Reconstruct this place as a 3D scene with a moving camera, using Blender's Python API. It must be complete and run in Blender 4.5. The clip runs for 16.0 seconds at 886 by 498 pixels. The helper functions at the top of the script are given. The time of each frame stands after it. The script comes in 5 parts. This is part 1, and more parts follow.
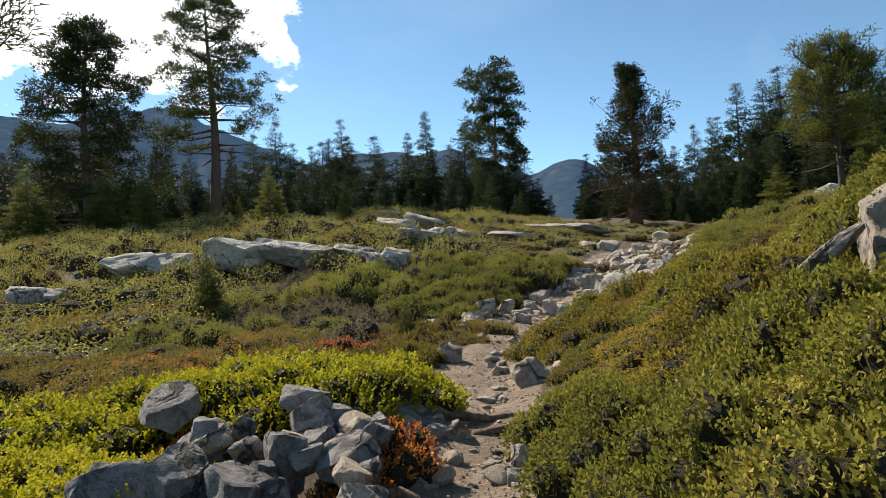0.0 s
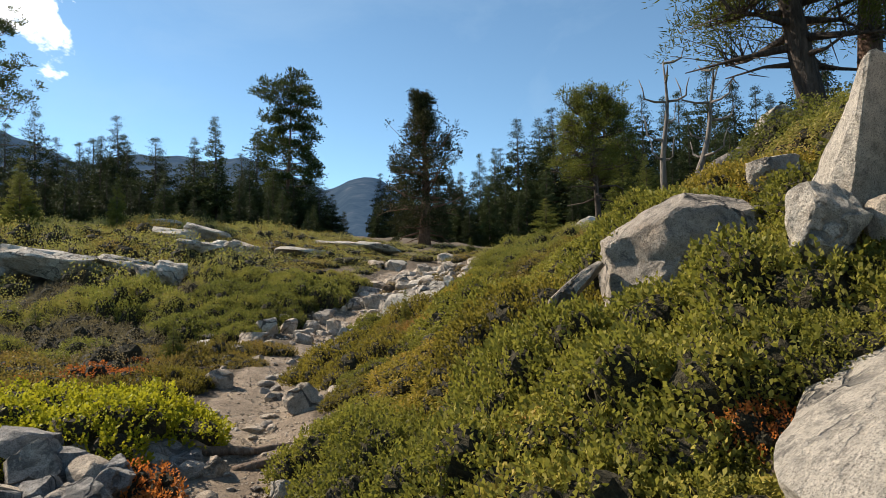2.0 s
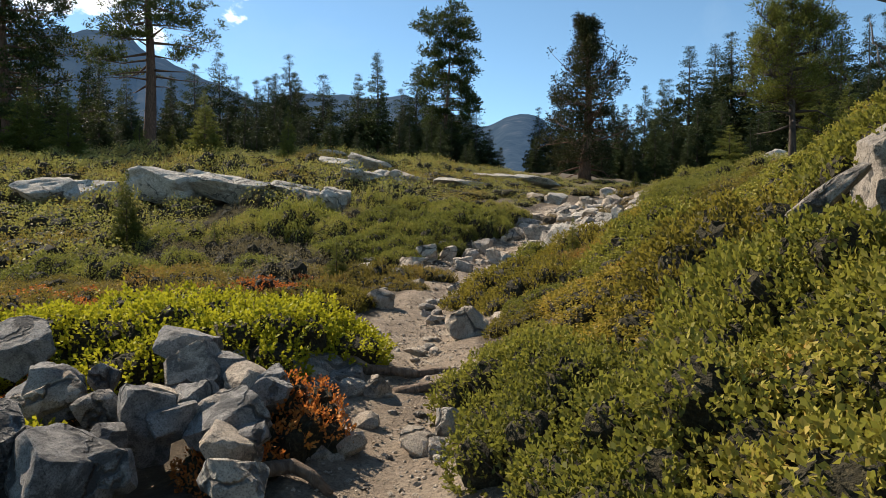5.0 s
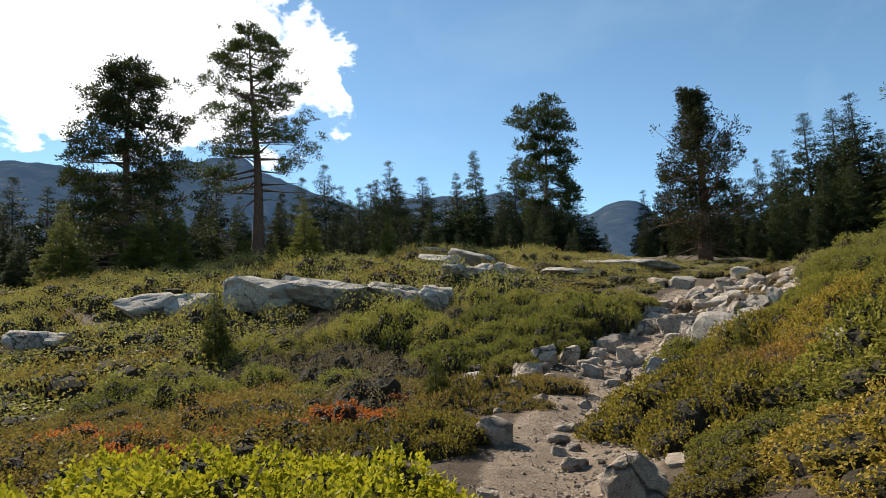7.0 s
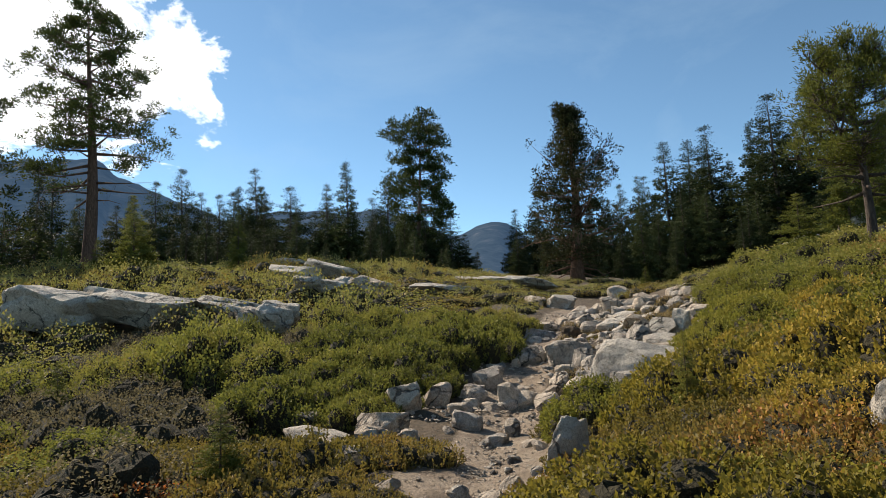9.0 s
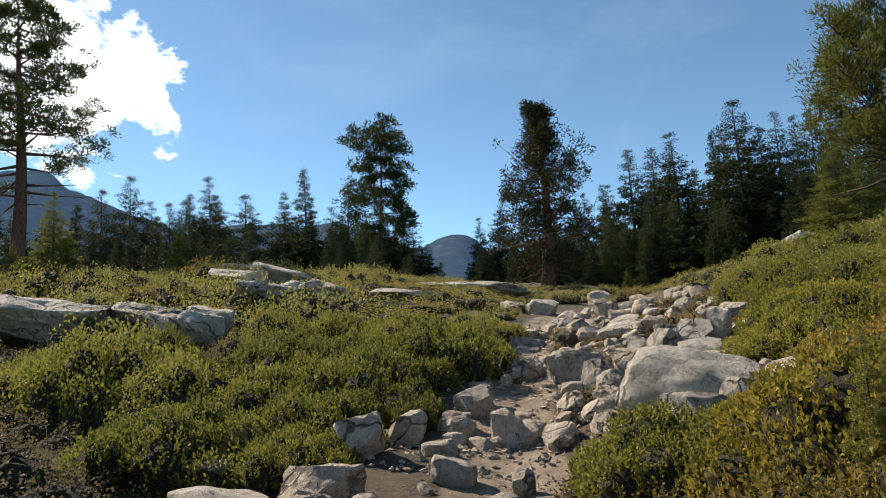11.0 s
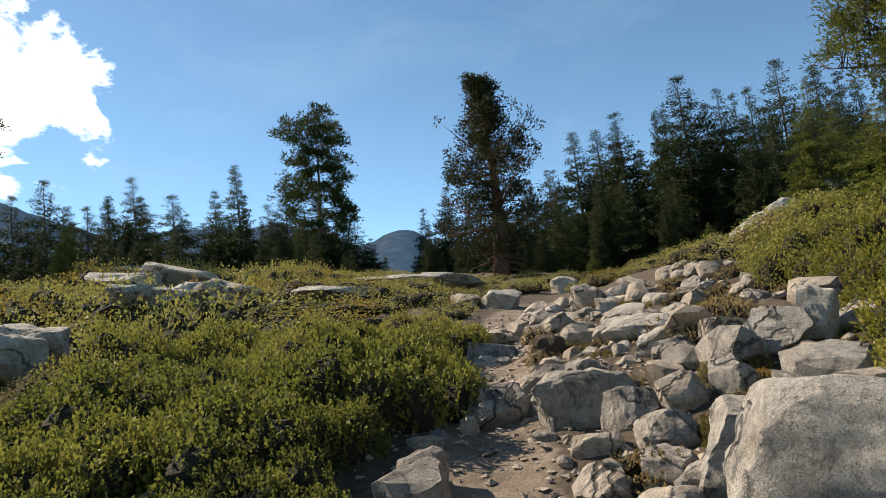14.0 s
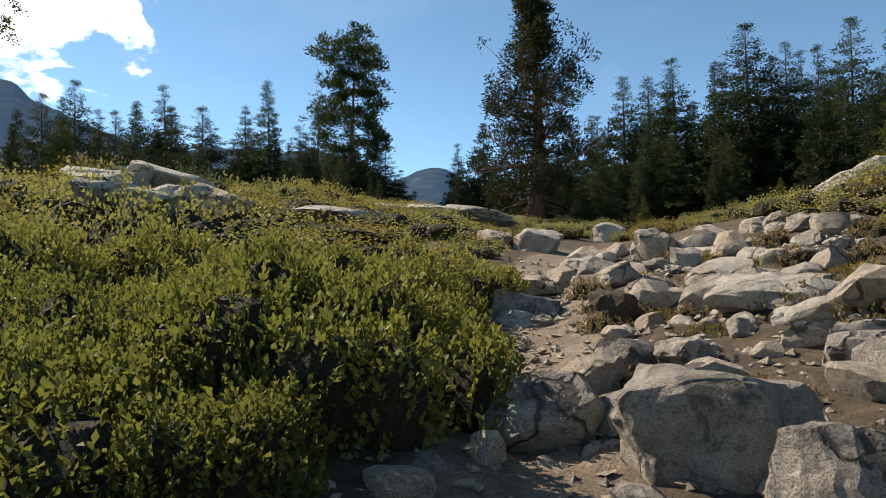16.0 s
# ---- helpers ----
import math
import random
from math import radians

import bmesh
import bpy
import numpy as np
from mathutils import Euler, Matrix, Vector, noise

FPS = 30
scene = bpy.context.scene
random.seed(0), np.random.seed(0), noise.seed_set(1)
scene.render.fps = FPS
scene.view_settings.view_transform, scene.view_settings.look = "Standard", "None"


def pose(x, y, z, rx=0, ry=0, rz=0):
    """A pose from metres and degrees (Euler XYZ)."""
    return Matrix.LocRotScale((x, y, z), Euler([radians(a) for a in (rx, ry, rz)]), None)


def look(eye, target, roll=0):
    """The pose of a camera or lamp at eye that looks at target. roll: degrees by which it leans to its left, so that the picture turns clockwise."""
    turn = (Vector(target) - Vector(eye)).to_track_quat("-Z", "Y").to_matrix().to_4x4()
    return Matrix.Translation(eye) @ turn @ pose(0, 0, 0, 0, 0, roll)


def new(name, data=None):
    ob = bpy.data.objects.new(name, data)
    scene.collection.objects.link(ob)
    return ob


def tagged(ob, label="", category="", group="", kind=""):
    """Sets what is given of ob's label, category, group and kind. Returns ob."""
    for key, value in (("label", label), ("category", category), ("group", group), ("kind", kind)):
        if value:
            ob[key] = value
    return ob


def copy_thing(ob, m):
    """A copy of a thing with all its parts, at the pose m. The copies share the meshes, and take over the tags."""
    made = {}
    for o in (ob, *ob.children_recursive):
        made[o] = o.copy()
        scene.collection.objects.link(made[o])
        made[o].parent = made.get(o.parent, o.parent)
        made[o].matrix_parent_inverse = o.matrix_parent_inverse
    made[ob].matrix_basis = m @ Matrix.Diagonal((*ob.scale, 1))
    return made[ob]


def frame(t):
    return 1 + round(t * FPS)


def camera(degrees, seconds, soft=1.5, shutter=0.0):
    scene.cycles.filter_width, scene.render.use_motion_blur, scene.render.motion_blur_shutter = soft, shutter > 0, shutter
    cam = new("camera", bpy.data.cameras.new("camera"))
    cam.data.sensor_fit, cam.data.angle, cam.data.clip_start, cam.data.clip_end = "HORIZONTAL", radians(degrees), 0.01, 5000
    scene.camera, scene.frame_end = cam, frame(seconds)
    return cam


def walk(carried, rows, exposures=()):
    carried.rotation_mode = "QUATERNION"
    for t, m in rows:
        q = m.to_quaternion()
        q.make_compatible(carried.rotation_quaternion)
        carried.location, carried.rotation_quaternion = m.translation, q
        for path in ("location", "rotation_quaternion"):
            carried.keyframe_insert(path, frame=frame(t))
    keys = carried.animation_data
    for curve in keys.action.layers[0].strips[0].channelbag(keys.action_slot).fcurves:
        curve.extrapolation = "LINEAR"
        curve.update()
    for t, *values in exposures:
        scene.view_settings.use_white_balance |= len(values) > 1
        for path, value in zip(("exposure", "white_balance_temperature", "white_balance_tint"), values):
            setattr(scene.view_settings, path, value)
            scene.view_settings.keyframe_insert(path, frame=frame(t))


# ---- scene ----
cam = camera(67.1, 16.0, soft=0.8)
PATH = [
    (0, (0.47, -0.53, 1.222), (0.079, 1.429, 1.309), -2.4),
    (0.5, (0.516, -0.455, 1.227), (0.302, 1.533, 1.285), -2.5),
    (1, (0.517, -0.426, 1.216), (0.403, 1.57, 1.214), -2.7),
    (1.5, (0.54, -0.462, 1.206), (0.493, 1.537, 1.169), -2.0),
    (2, (0.621, -0.425, 1.301), (0.843, 1.559, 1.416), -1.2),
    (2.5, (0.572, -0.396, 1.313), (0.974, 1.552, 1.52), -2.3),
    (3, (0.563, -0.393, 1.353), (1.065, 1.523, 1.635), -1.8),
    (3.5, (0.502, -0.422, 1.334), (1.097, 1.461, 1.647), -1.0),
    (4, (0.441, -0.413, 1.268), (0.959, 1.51, 1.449), -1.5),
    (4.5, (0.488, -0.105, 1.137), (0.722, 1.881, 1.167), 0.2),
    (5, (0.435, 0.365, 1.095), (0.2, 2.35, 1.028), 0.6),
    (5.2, (0.352, 0.574, 1.069), (-0.012, 2.54, 1.07), 0.1),
    (7.3, (-0.077, 2.743, 1.178), (-0.609, 4.657, 1.411), -2.5),
    (7.5, (-0.111, 2.994, 1.154), (-0.624, 4.912, 1.397), -3.0),
    (8, (-0.106, 3.946, 1.113), (-0.473, 5.898, 1.347), -0.2),
    (8.5, (-0.282, 4.849, 1.191), (-0.546, 6.822, 1.391), -2.2),
    (9, (-0.282, 5.578, 1.316), (-0.439, 7.555, 1.574), -2.3),
    (9.5, (-0.32, 6.186, 1.276), (-0.436, 8.153, 1.617), -1.1),
    (9.7, (-0.34, 6.435, 1.256), (-0.432, 8.404, 1.593), -1.0),
    (11.8, (-0.762, 9.199, 1.341), (-0.797, 11.179, 1.617), -3.4),
    (12, (-0.781, 9.401, 1.366), (-0.765, 11.381, 1.648), -2.3),
    (12.5, (-0.69, 9.995, 1.424), (-0.443, 11.96, 1.705), 0.2),
    (13, (-0.625, 10.724, 1.411), (-0.475, 12.684, 1.776), -2.9),
    (13.5, (-0.519, 11.29, 1.457), (-0.338, 13.26, 1.746), -4.8),
    (14, (-0.411, 11.893, 1.515), (-0.293, 13.872, 1.778), -6.3),
    (14.5, (-0.408, 12.453, 1.513), (-0.331, 14.444, 1.686), -4.5),
    (15, (-0.332, 13.167, 1.537), (-0.181, 15.144, 1.8), -2.7),
    (15.5, (-0.271, 13.828, 1.517), (-0.199, 15.806, 1.805), 1.3),
    (16, (-0.249, 14.443, 1.525), (-0.227, 16.441, 1.616), -0.6),
]
walk(cam, [(t, look(eye, target, roll)) for t, eye, target, roll in PATH], exposures=((0, .80), (5, .78), (8, .66), (12, .78), (16, .74)))

# ---- light ----
SUN_AZ, SUN_EL = radians(-56), radians(40)      # azimuth from +y towards +x
sun_dir = Vector((math.sin(SUN_AZ) * math.cos(SUN_EL), math.cos(SUN_AZ) * math.cos(SUN_EL), math.sin(SUN_EL)))
sun_data = bpy.data.lights.new("sun", "SUN")
sun_data.energy, sun_data.angle, sun_data.color = 5.0, radians(.55), (1, .87, .71)
sun = new("sun", sun_data)
sun.matrix_world = look(sun_dir * 60, (0, 0, 0))


class Nodes:
    """A short way to write node trees."""

    def __init__(self, tree):
        self.tree = tree
        tree.nodes.clear()

    def add(self, kind, links=()):
        n = self.tree.nodes.new("ShaderNode" + kind)
        for slot, value in dict(links).items():
            self.put(n.inputs[slot], value)
        return n

    def put(self, socket, value):
        if isinstance(value, bpy.types.NodeSocket):
            self.tree.links.new(value, socket)
        elif isinstance(value, bpy.types.Node):
            self.tree.links.new(value.outputs[0], socket)
        else:
            if socket.type == "RGBA" and len(value) == 3:
                value = (*value, 1)
            socket.default_value = value

    def ramp(self, fac, stops, interpolation="LINEAR"):
        n = self.add("ValToRGB", {0: fac})
        n.color_ramp.interpolation = interpolation
        while len(n.color_ramp.elements) < len(stops):
            n.color_ramp.elements.new(.5)
        for e, (p, c) in zip(n.color_ramp.elements, stops):
            e.position = p
            e.color = (c, c, c, 1) if isinstance(c, (int, float)) else (*c, 1)
        return n.outputs[0]

    def noise(self, vec, scale, detail=4, rough=.55, warp=0.0):
        return self.add("TexNoise", {"Vector": vec, "Scale": scale, "Detail": detail, "Roughness": rough, "Distortion": warp}).outputs["Fac"]

    def mix(self, fac, a, b, blend="MIX"):
        n = self.add("Mix")
        n.data_type, n.blend_type = "RGBA", blend
        self.put(n.inputs[0], fac), self.put(n.inputs[6], a), self.put(n.inputs[7], b)
        return n.outputs[2]

    def math(self, op, a, b=0.0, clamp=False):
        n = self.add("Math", {0: a, 1: b})
        n.operation, n.use_clamp = op, clamp
        return n.outputs[0]

    def vector(self, op, a, b, slot="Vector"):
        n = self.add("VectorMath", {0: a, 1: b})
        n.operation = op
        return n.outputs[slot]


world = bpy.data.worlds.new("world")
scene.world = world
world.use_nodes = True
w = Nodes(world.node_tree)
sky = w.add("TexSky")
sky.sky_type, sky.sun_disc, sky.sun_elevation, sky.sun_rotation = "NISHITA", False, SUN_EL, SUN_AZ
sky.altitude, sky.air_density, sky.dust_density, sky.ozone_density = 2400, .85, .4, 1.8
way_up = w.add("TexCoord").outputs["Generated"]
CLOUD = (math.sin(radians(-38)) * .93, math.cos(radians(-38)) * .93, .36 * 1.7)
stretch = w.vector("MULTIPLY", way_up, (1, 1, 1.7))
away = w.vector("DISTANCE", stretch, CLOUD, "Value")
where = w.add("MapRange", {0: away, 1: .06, 2: .41, 3: .30, 4: -.33}).outputs[0]
puffs = w.noise(stretch, 6.5, 10, .62, .35)
cover = w.ramp(w.math("ADD", puffs, where), [(.50, 0), (.575, 1)])
shade = w.ramp(w.noise(stretch, 9, 5, .6), [(.34, (6.2, 6.4, 6.8)), (.55, (11, 11, 11))])
wisp = w.math("MULTIPLY", w.ramp(w.noise(stretch, 2.4, 8, .62, .5), [(.52, 0), (.8, 1)]), .22)
clear = w.mix(1.0, sky, (.93, 1.07, .97), "MULTIPLY")
veiled = w.mix(wisp, clear, (3.4, 4.4, 5.2))
backdrop = w.add("Background", {"Color": w.mix(cover, veiled, shade), "Strength": .112})
w.add("OutputWorld", {"Surface": backdrop})


# ---- materials ----
def material(name):
    m = bpy.data.materials.new(name)
    m.use_nodes = True
    n = Nodes(m.node_tree)
    return m, n, n.add("NewGeometry").outputs["Position"]


def finish(n, color, rough, height=None, strength=.4, distance=.02, thin=None, metallic=0.0, through_=.34):
    links = {"Base Color": color, "Roughness": rough, "Metallic": metallic, "Specular IOR Level": .35 if thin is None else .07}
    if height is not None:
        links["Normal"] = n.add("Bump", {"Height": height, "Strength": strength, "Distance": distance}).outputs[0]
    out = n.add("BsdfPrincipled", links).outputs[0]
    if thin is not None:
        glow = n.add("BsdfTranslucent", {"Color": thin}).outputs[0]
        out = n.add("MixShader", {0: through_, 1: out, 2: glow}).outputs[0]
    n.add("OutputMaterial", {"Surface": out})


def granite(name, light, mid, stain, dark, lichen=.62):
    m, n, pos = material(name)
    own = n.add("ObjectInfo").outputs["Random"]
    broad = n.noise(pos, 1.9, 9, .68, .5)
    tint = n.ramp(broad, [(.30, stain), (.42, mid), (.55, light), (.72, mid)])
    tint = n.mix(n.math("MULTIPLY", own, .45), tint, mid)
    color = n.mix(1.0, tint, n.ramp(n.noise(pos, 120, 3, .75), [(.32, .42), (.5, 1), (.7, 1.15)]), "MULTIPLY")
    color = n.mix(1.0, color, n.ramp(n.noise(pos, 17, 7, .75, .4), [(.3, .48), (.5, 1), (.7, 1.2)]), "MULTIPLY")
    crust = n.ramp(n.noise(pos, 4.3, 10, .76, .7), [(lichen - .06, 0), (lichen + .02, 1)])
    color = n.mix(n.math("MULTIPLY", crust, .72), color, dark)
    color = n.mix(n.ramp(n.noise(pos, 46, 5, .8), [(.59, 0), (.66, .8)]), color, dark)
    bent = n.vector("ADD", pos, n.add("TexNoise", {"Vector": pos, "Scale": 2.4, "Detail": 6}).outputs["Color"])
    cells = n.add("TexVoronoi", {"Vector": bent, "Scale": 1.15})
    cells.feature = "DISTANCE_TO_EDGE"
    crack = n.ramp(cells.outputs["Distance"], [(.010, 1), (.030, 0)])
    crack = n.math("MULTIPLY", crack, n.ramp(n.noise(pos, .9, 3), [(.44, 0), (.52, 1)]))
    color = n.mix(n.math("MULTIPLY", crack, .9), color, dark)
    bumps = n.math("ADD", n.noise(pos, 7, 10, .72), n.math("MULTIPLY", n.noise(pos, 80, 4, .75), .22))
    bumps = n.math("SUBTRACT", bumps, n.math("MULTIPLY", crack, .8))
    finish(n, color, .9, bumps, 1.0, .09)
    return m


GRANITE = granite("pale_granite", (0.627, 0.567, 0.480), (0.455, 0.405, 0.339), (0.385, 0.304, 0.218), (0.101, 0.097, 0.089), .61)
GREY_ROCK = granite("grey_granite", (0.539, 0.473, 0.396), (0.348, 0.303, 0.253), (0.381, 0.281, 0.193), (0.073, 0.070, 0.066), .58)
DARK_ROCK = granite("dark_slate_rock", (0.450, 0.425, 0.394), (0.263, 0.250, 0.235), (0.362, 0.294, 0.225), (0.056, 0.056, 0.056), .56)
TAN_ROCK = granite("tan_trail_rock", (0.626, 0.530, 0.419), (0.446, 0.367, 0.284), (0.417, 0.307, 0.205), (0.095, 0.079, 0.065), .64)


def leaf_material(name, stops, thin, rough=.55, through_=.30):
    m, n, pos = material(name)
    each = n.add("NewGeometry").outputs["Random Per Island"]
    own = n.add("ObjectInfo").outputs["Random"]
    patch = n.math("ADD", n.noise(pos, 1.1, 4, .65), n.math("MULTIPLY", n.math("SUBTRACT", own, .5), .52))
    pick = n.math("ADD", n.math("MULTIPLY", each, .36), n.math("MULTIPLY", n.math("SUBTRACT", patch, .29), 1.1), True)
    color = n.ramp(pick, stops)
    veil = n.mix(.55, color, thin)
    finish(n, color, rough, thin=veil, through_=through_)
    return m


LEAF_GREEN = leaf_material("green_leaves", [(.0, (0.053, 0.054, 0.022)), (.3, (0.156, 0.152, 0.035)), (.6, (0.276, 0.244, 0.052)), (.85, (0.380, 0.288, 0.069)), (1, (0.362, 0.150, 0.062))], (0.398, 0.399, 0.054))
# Slightly darker copy of the green leaves: shade put into the colour.
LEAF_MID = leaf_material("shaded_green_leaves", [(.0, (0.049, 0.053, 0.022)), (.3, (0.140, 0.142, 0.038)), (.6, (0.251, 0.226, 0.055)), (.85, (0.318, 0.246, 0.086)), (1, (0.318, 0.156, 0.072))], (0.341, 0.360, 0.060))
LEAF_FAR = leaf_material("distant_green_leaves", [(.0, (0.056, 0.066, 0.031)), (.3, (0.147, 0.156, 0.063)), (.6, (0.263, 0.246, 0.090)), (.85, (0.378, 0.297, 0.117)), (1, (0.361, 0.204, 0.094))], (0.394, 0.391, 0.047))
LEAF_STRAW = leaf_material("dry_grass_blades", [(.0, (.12, .085, .04)), (.5, (.26, .19, .09)), (1, (.40, .31, .16))], (.36, .28, .12))
LEAF_YELLOW = leaf_material("yellow_green_leaves", [(.0, (0.164, 0.177, 0.015)), (.4, (0.328, 0.320, 0.025)), (.8, (0.469, 0.420, 0.039)), (1, (0.538, 0.376, 0.055))], (0.644, 0.608, 0.033))
LEAF_OLIVE = leaf_material("olive_leaves", [(.0, (.065, .058, .024)), (.4, (.165, .138, .046)), (.75, (.29, .19, .06)), (1, (.38, .14, .055))], (.34, .27, .04))
LEAF_RUST = leaf_material("rust_leaves", [(.0, (0.216, 0.068, 0.024)), (.4, (0.459, 0.149, 0.041)), (.8, (0.567, 0.257, 0.068)), (1, (0.608, 0.446, 0.081))], (0.743, 0.243, 0.041))
LEAF_GOLD = leaf_material("golden_green_leaves", [(.0, (.075, .066, .02)), (.35, (.20, .165, .035)), (.65, (.36, .26, .05)), (.85, (.44, .27, .06)), (1, (.45, .15, .05))], (.46, .38, .05))
LEAF_GREY = leaf_material("grey_brown_leaves", [(.0, (0.065, 0.055, 0.039)), (.5, (0.150, 0.124, 0.072)), (1, (0.273, 0.208, 0.104))], (0.260, 0.221, 0.104))
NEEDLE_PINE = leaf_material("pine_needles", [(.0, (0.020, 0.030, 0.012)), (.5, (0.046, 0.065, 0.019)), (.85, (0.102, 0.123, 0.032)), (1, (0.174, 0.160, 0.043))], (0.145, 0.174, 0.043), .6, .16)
# Lighter copy of the pine needles, with the sunlight put into the colour.
NEEDLE_LIT = leaf_material("sunlit_pine_needles", [(.0, (0.040, 0.051, 0.014)), (.5, (0.090, 0.107, 0.024)), (.85, (0.168, 0.171, 0.038)), (1, (0.246, 0.181, 0.053))], (0.269, 0.277, 0.053), .6, .25)
NEEDLE_FIR = leaf_material("fir_needles", [(.0, (0.017, 0.024, 0.011)), (.5, (0.036, 0.050, 0.020)), (1, (0.091, 0.105, 0.034))], (0.112, 0.140, 0.042), .6, .12)
NEEDLE_JUNIPER = leaf_material("juniper_foliage", [(.0, (0.020, 0.024, 0.011)), (.5, (0.045, 0.050, 0.020)), (.85, (0.094, 0.081, 0.031)), (1, (0.163, 0.088, 0.037))], (0.112, 0.112, 0.037), .6, .14)


def bark_material(name, a, b, c):
    m, n, pos = material(name)
    tall = n.vector("MULTIPLY", pos, (1, 1, .22))
    plates = n.noise(tall, 14, 7, .7, .8)
    finish(n, n.ramp(plates, [(.3, a), (.5, b), (.72, c)]), .92, plates, .9, .06)
    return m


# Near-black brown for the shrub cores, standing in for shade between the leaves.
CORE_SHADE, n, pos = material("shrub_core_shade")
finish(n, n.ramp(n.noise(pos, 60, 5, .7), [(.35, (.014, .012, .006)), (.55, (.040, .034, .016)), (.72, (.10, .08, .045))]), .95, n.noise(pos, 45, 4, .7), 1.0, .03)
BARK_PINE = bark_material("pine_bark", (.035, .022, .016), (.11, .065, .045), (.22, .14, .10))
BARK_DARK = bark_material("dark_bark", (.02, .016, .013), (.06, .045, .036), (.13, .10, .08))
BARK_RED = bark_material("juniper_bark", (.04, .022, .014), (.12, .065, .04), (.22, .13, .085))
DEAD_WOOD = bark_material("weathered_dead_wood", (.07, .06, .052), (.17, .15, .13), (.30, .27, .24))
TWIG = bark_material("shrub_twigs", (.03, .022, .017), (.085, .06, .045), (.20, .17, .14))
ROOT = bark_material("root_wood", (.07, .05, .035), (.17, .12, .085), (.33, .26, .20))

DIRT, n, pos = material("trail_and_forest_soil")
worn_at = n.add("Attribute")
worn_at.attribute_name = "worn"
worn = worn_at.outputs["Fac"]
edge = n.math("ADD", worn, n.math("MULTIPLY", n.math("SUBTRACT", n.noise(pos, 5, 6, .65), .5), .7), True)
edge = n.ramp(edge, [(.35, 0), (.55, 1)])
sand = n.ramp(n.noise(pos, 2.2, 7, .65, .3), [(.28, (.16, .12, .082)), (.5, (.29, .226, .163)), (.75, (.43, .352, .262))])
sand = n.mix(1.0, sand, n.ramp(n.noise(pos, 48, 6, .8), [(.32, .38), (.5, 1), (.7, 1.4)]), "MULTIPLY")
litter = n.ramp(n.noise(pos, 7, 8, .7, .5), [(.3, (.05, .035, .024)), (.5, (.12, .085, .058)), (.68, (.21, .155, .10)), (.8, (.30, .23, .15))])
litter = n.mix(1.0, litter, n.ramp(n.noise(pos, 85, 4, .8), [(.32, .4), (.52, 1), (.75, 1.5)]), "MULTIPLY")
far = n.ramp(n.noise(pos, .35, 5, .6), [(.35, (.05, .042, .026)), (.6, (.10, .083, .048)), (.75, (.17, .135, .085))])
bumps = n.math("ADD", n.noise(pos, 22, 6, .7), n.math("MULTIPLY", n.noise(pos, 110, 3, .7), .35))
finish(n, n.mix(edge, n.mix(.35, litter, far), sand), .95, bumps, 1.0, .055)

# Distance haze is put into the material: dim slopes plus a faint blue glow.
HAZE, n, pos = material("mountain_haze_glow")
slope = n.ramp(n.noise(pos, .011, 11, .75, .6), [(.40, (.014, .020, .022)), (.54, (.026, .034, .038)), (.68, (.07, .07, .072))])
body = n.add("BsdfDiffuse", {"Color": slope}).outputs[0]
haze_glow = n.add("Emission", {"Color": (.10, .19, .34), "Strength": .22}).outputs[0]
n.add("OutputMaterial", {"Surface": n.add("AddShader", {0: body, 1: haze_glow}).outputs[0]})

# ---- lie of the land ----
TRAIL_Y = [-40, -6, 0, 3, 6, 8.5, 10.5, 12.5, 14.5, 16, 18.6, 21, 27, 35, 60]
TRAIL_X = [2.0, 1.0, .40, -.10, -.48, -.58, -.50, -.35, -.22, -.10, .35, .60, 2.4, 5.0, 16]
LAND_Y = [-400, -30, -5, 3, 6, 9, 13.5, 15.2, 17.5, 19.5, 21, 25, 33, 46, 60, 95, 200, 700]
LAND_Z = [-20, -1.6, -.25, -.12, .0, .1, .22, .38, .86, 1.08, 1.25, 1.85, 2.6, 3.8, 4.6, 5.5, 2, -60]
SLOPE_Y = [-20, 0, 6, 9, 11, 14, 19, 33, 60, 90]
SLOPE_R = [.5, .56, .55, .41, .37, .31, .24, .19, .1, .02]


def trail_x(y):
    return sum(np.interp(y + d, TRAIL_Y, TRAIL_X) for d in (-1, -.5, 0, .5, 1)) / 5


def ease(v, a, b):
    s = np.clip((v - a) / (b - a), 0, 1)
    return s * s * (3 - 2 * s)


def waves(x, y):
    """Small uneven swells of the ground, about 1 at most."""
    return (np.sin(1.7 * x + .9 * y + .4) * np.sin(1.1 * y - .6 * x + 1.3) * .5
            + np.sin(3.9 * x - 2.3 * y) * np.sin(3.1 * y + 1.7 * x + .7) * .3
            + np.sin(8.3 * x + 5.1 * y + 2) * np.sin(7.1 * y - 4.4 * x) * .2)


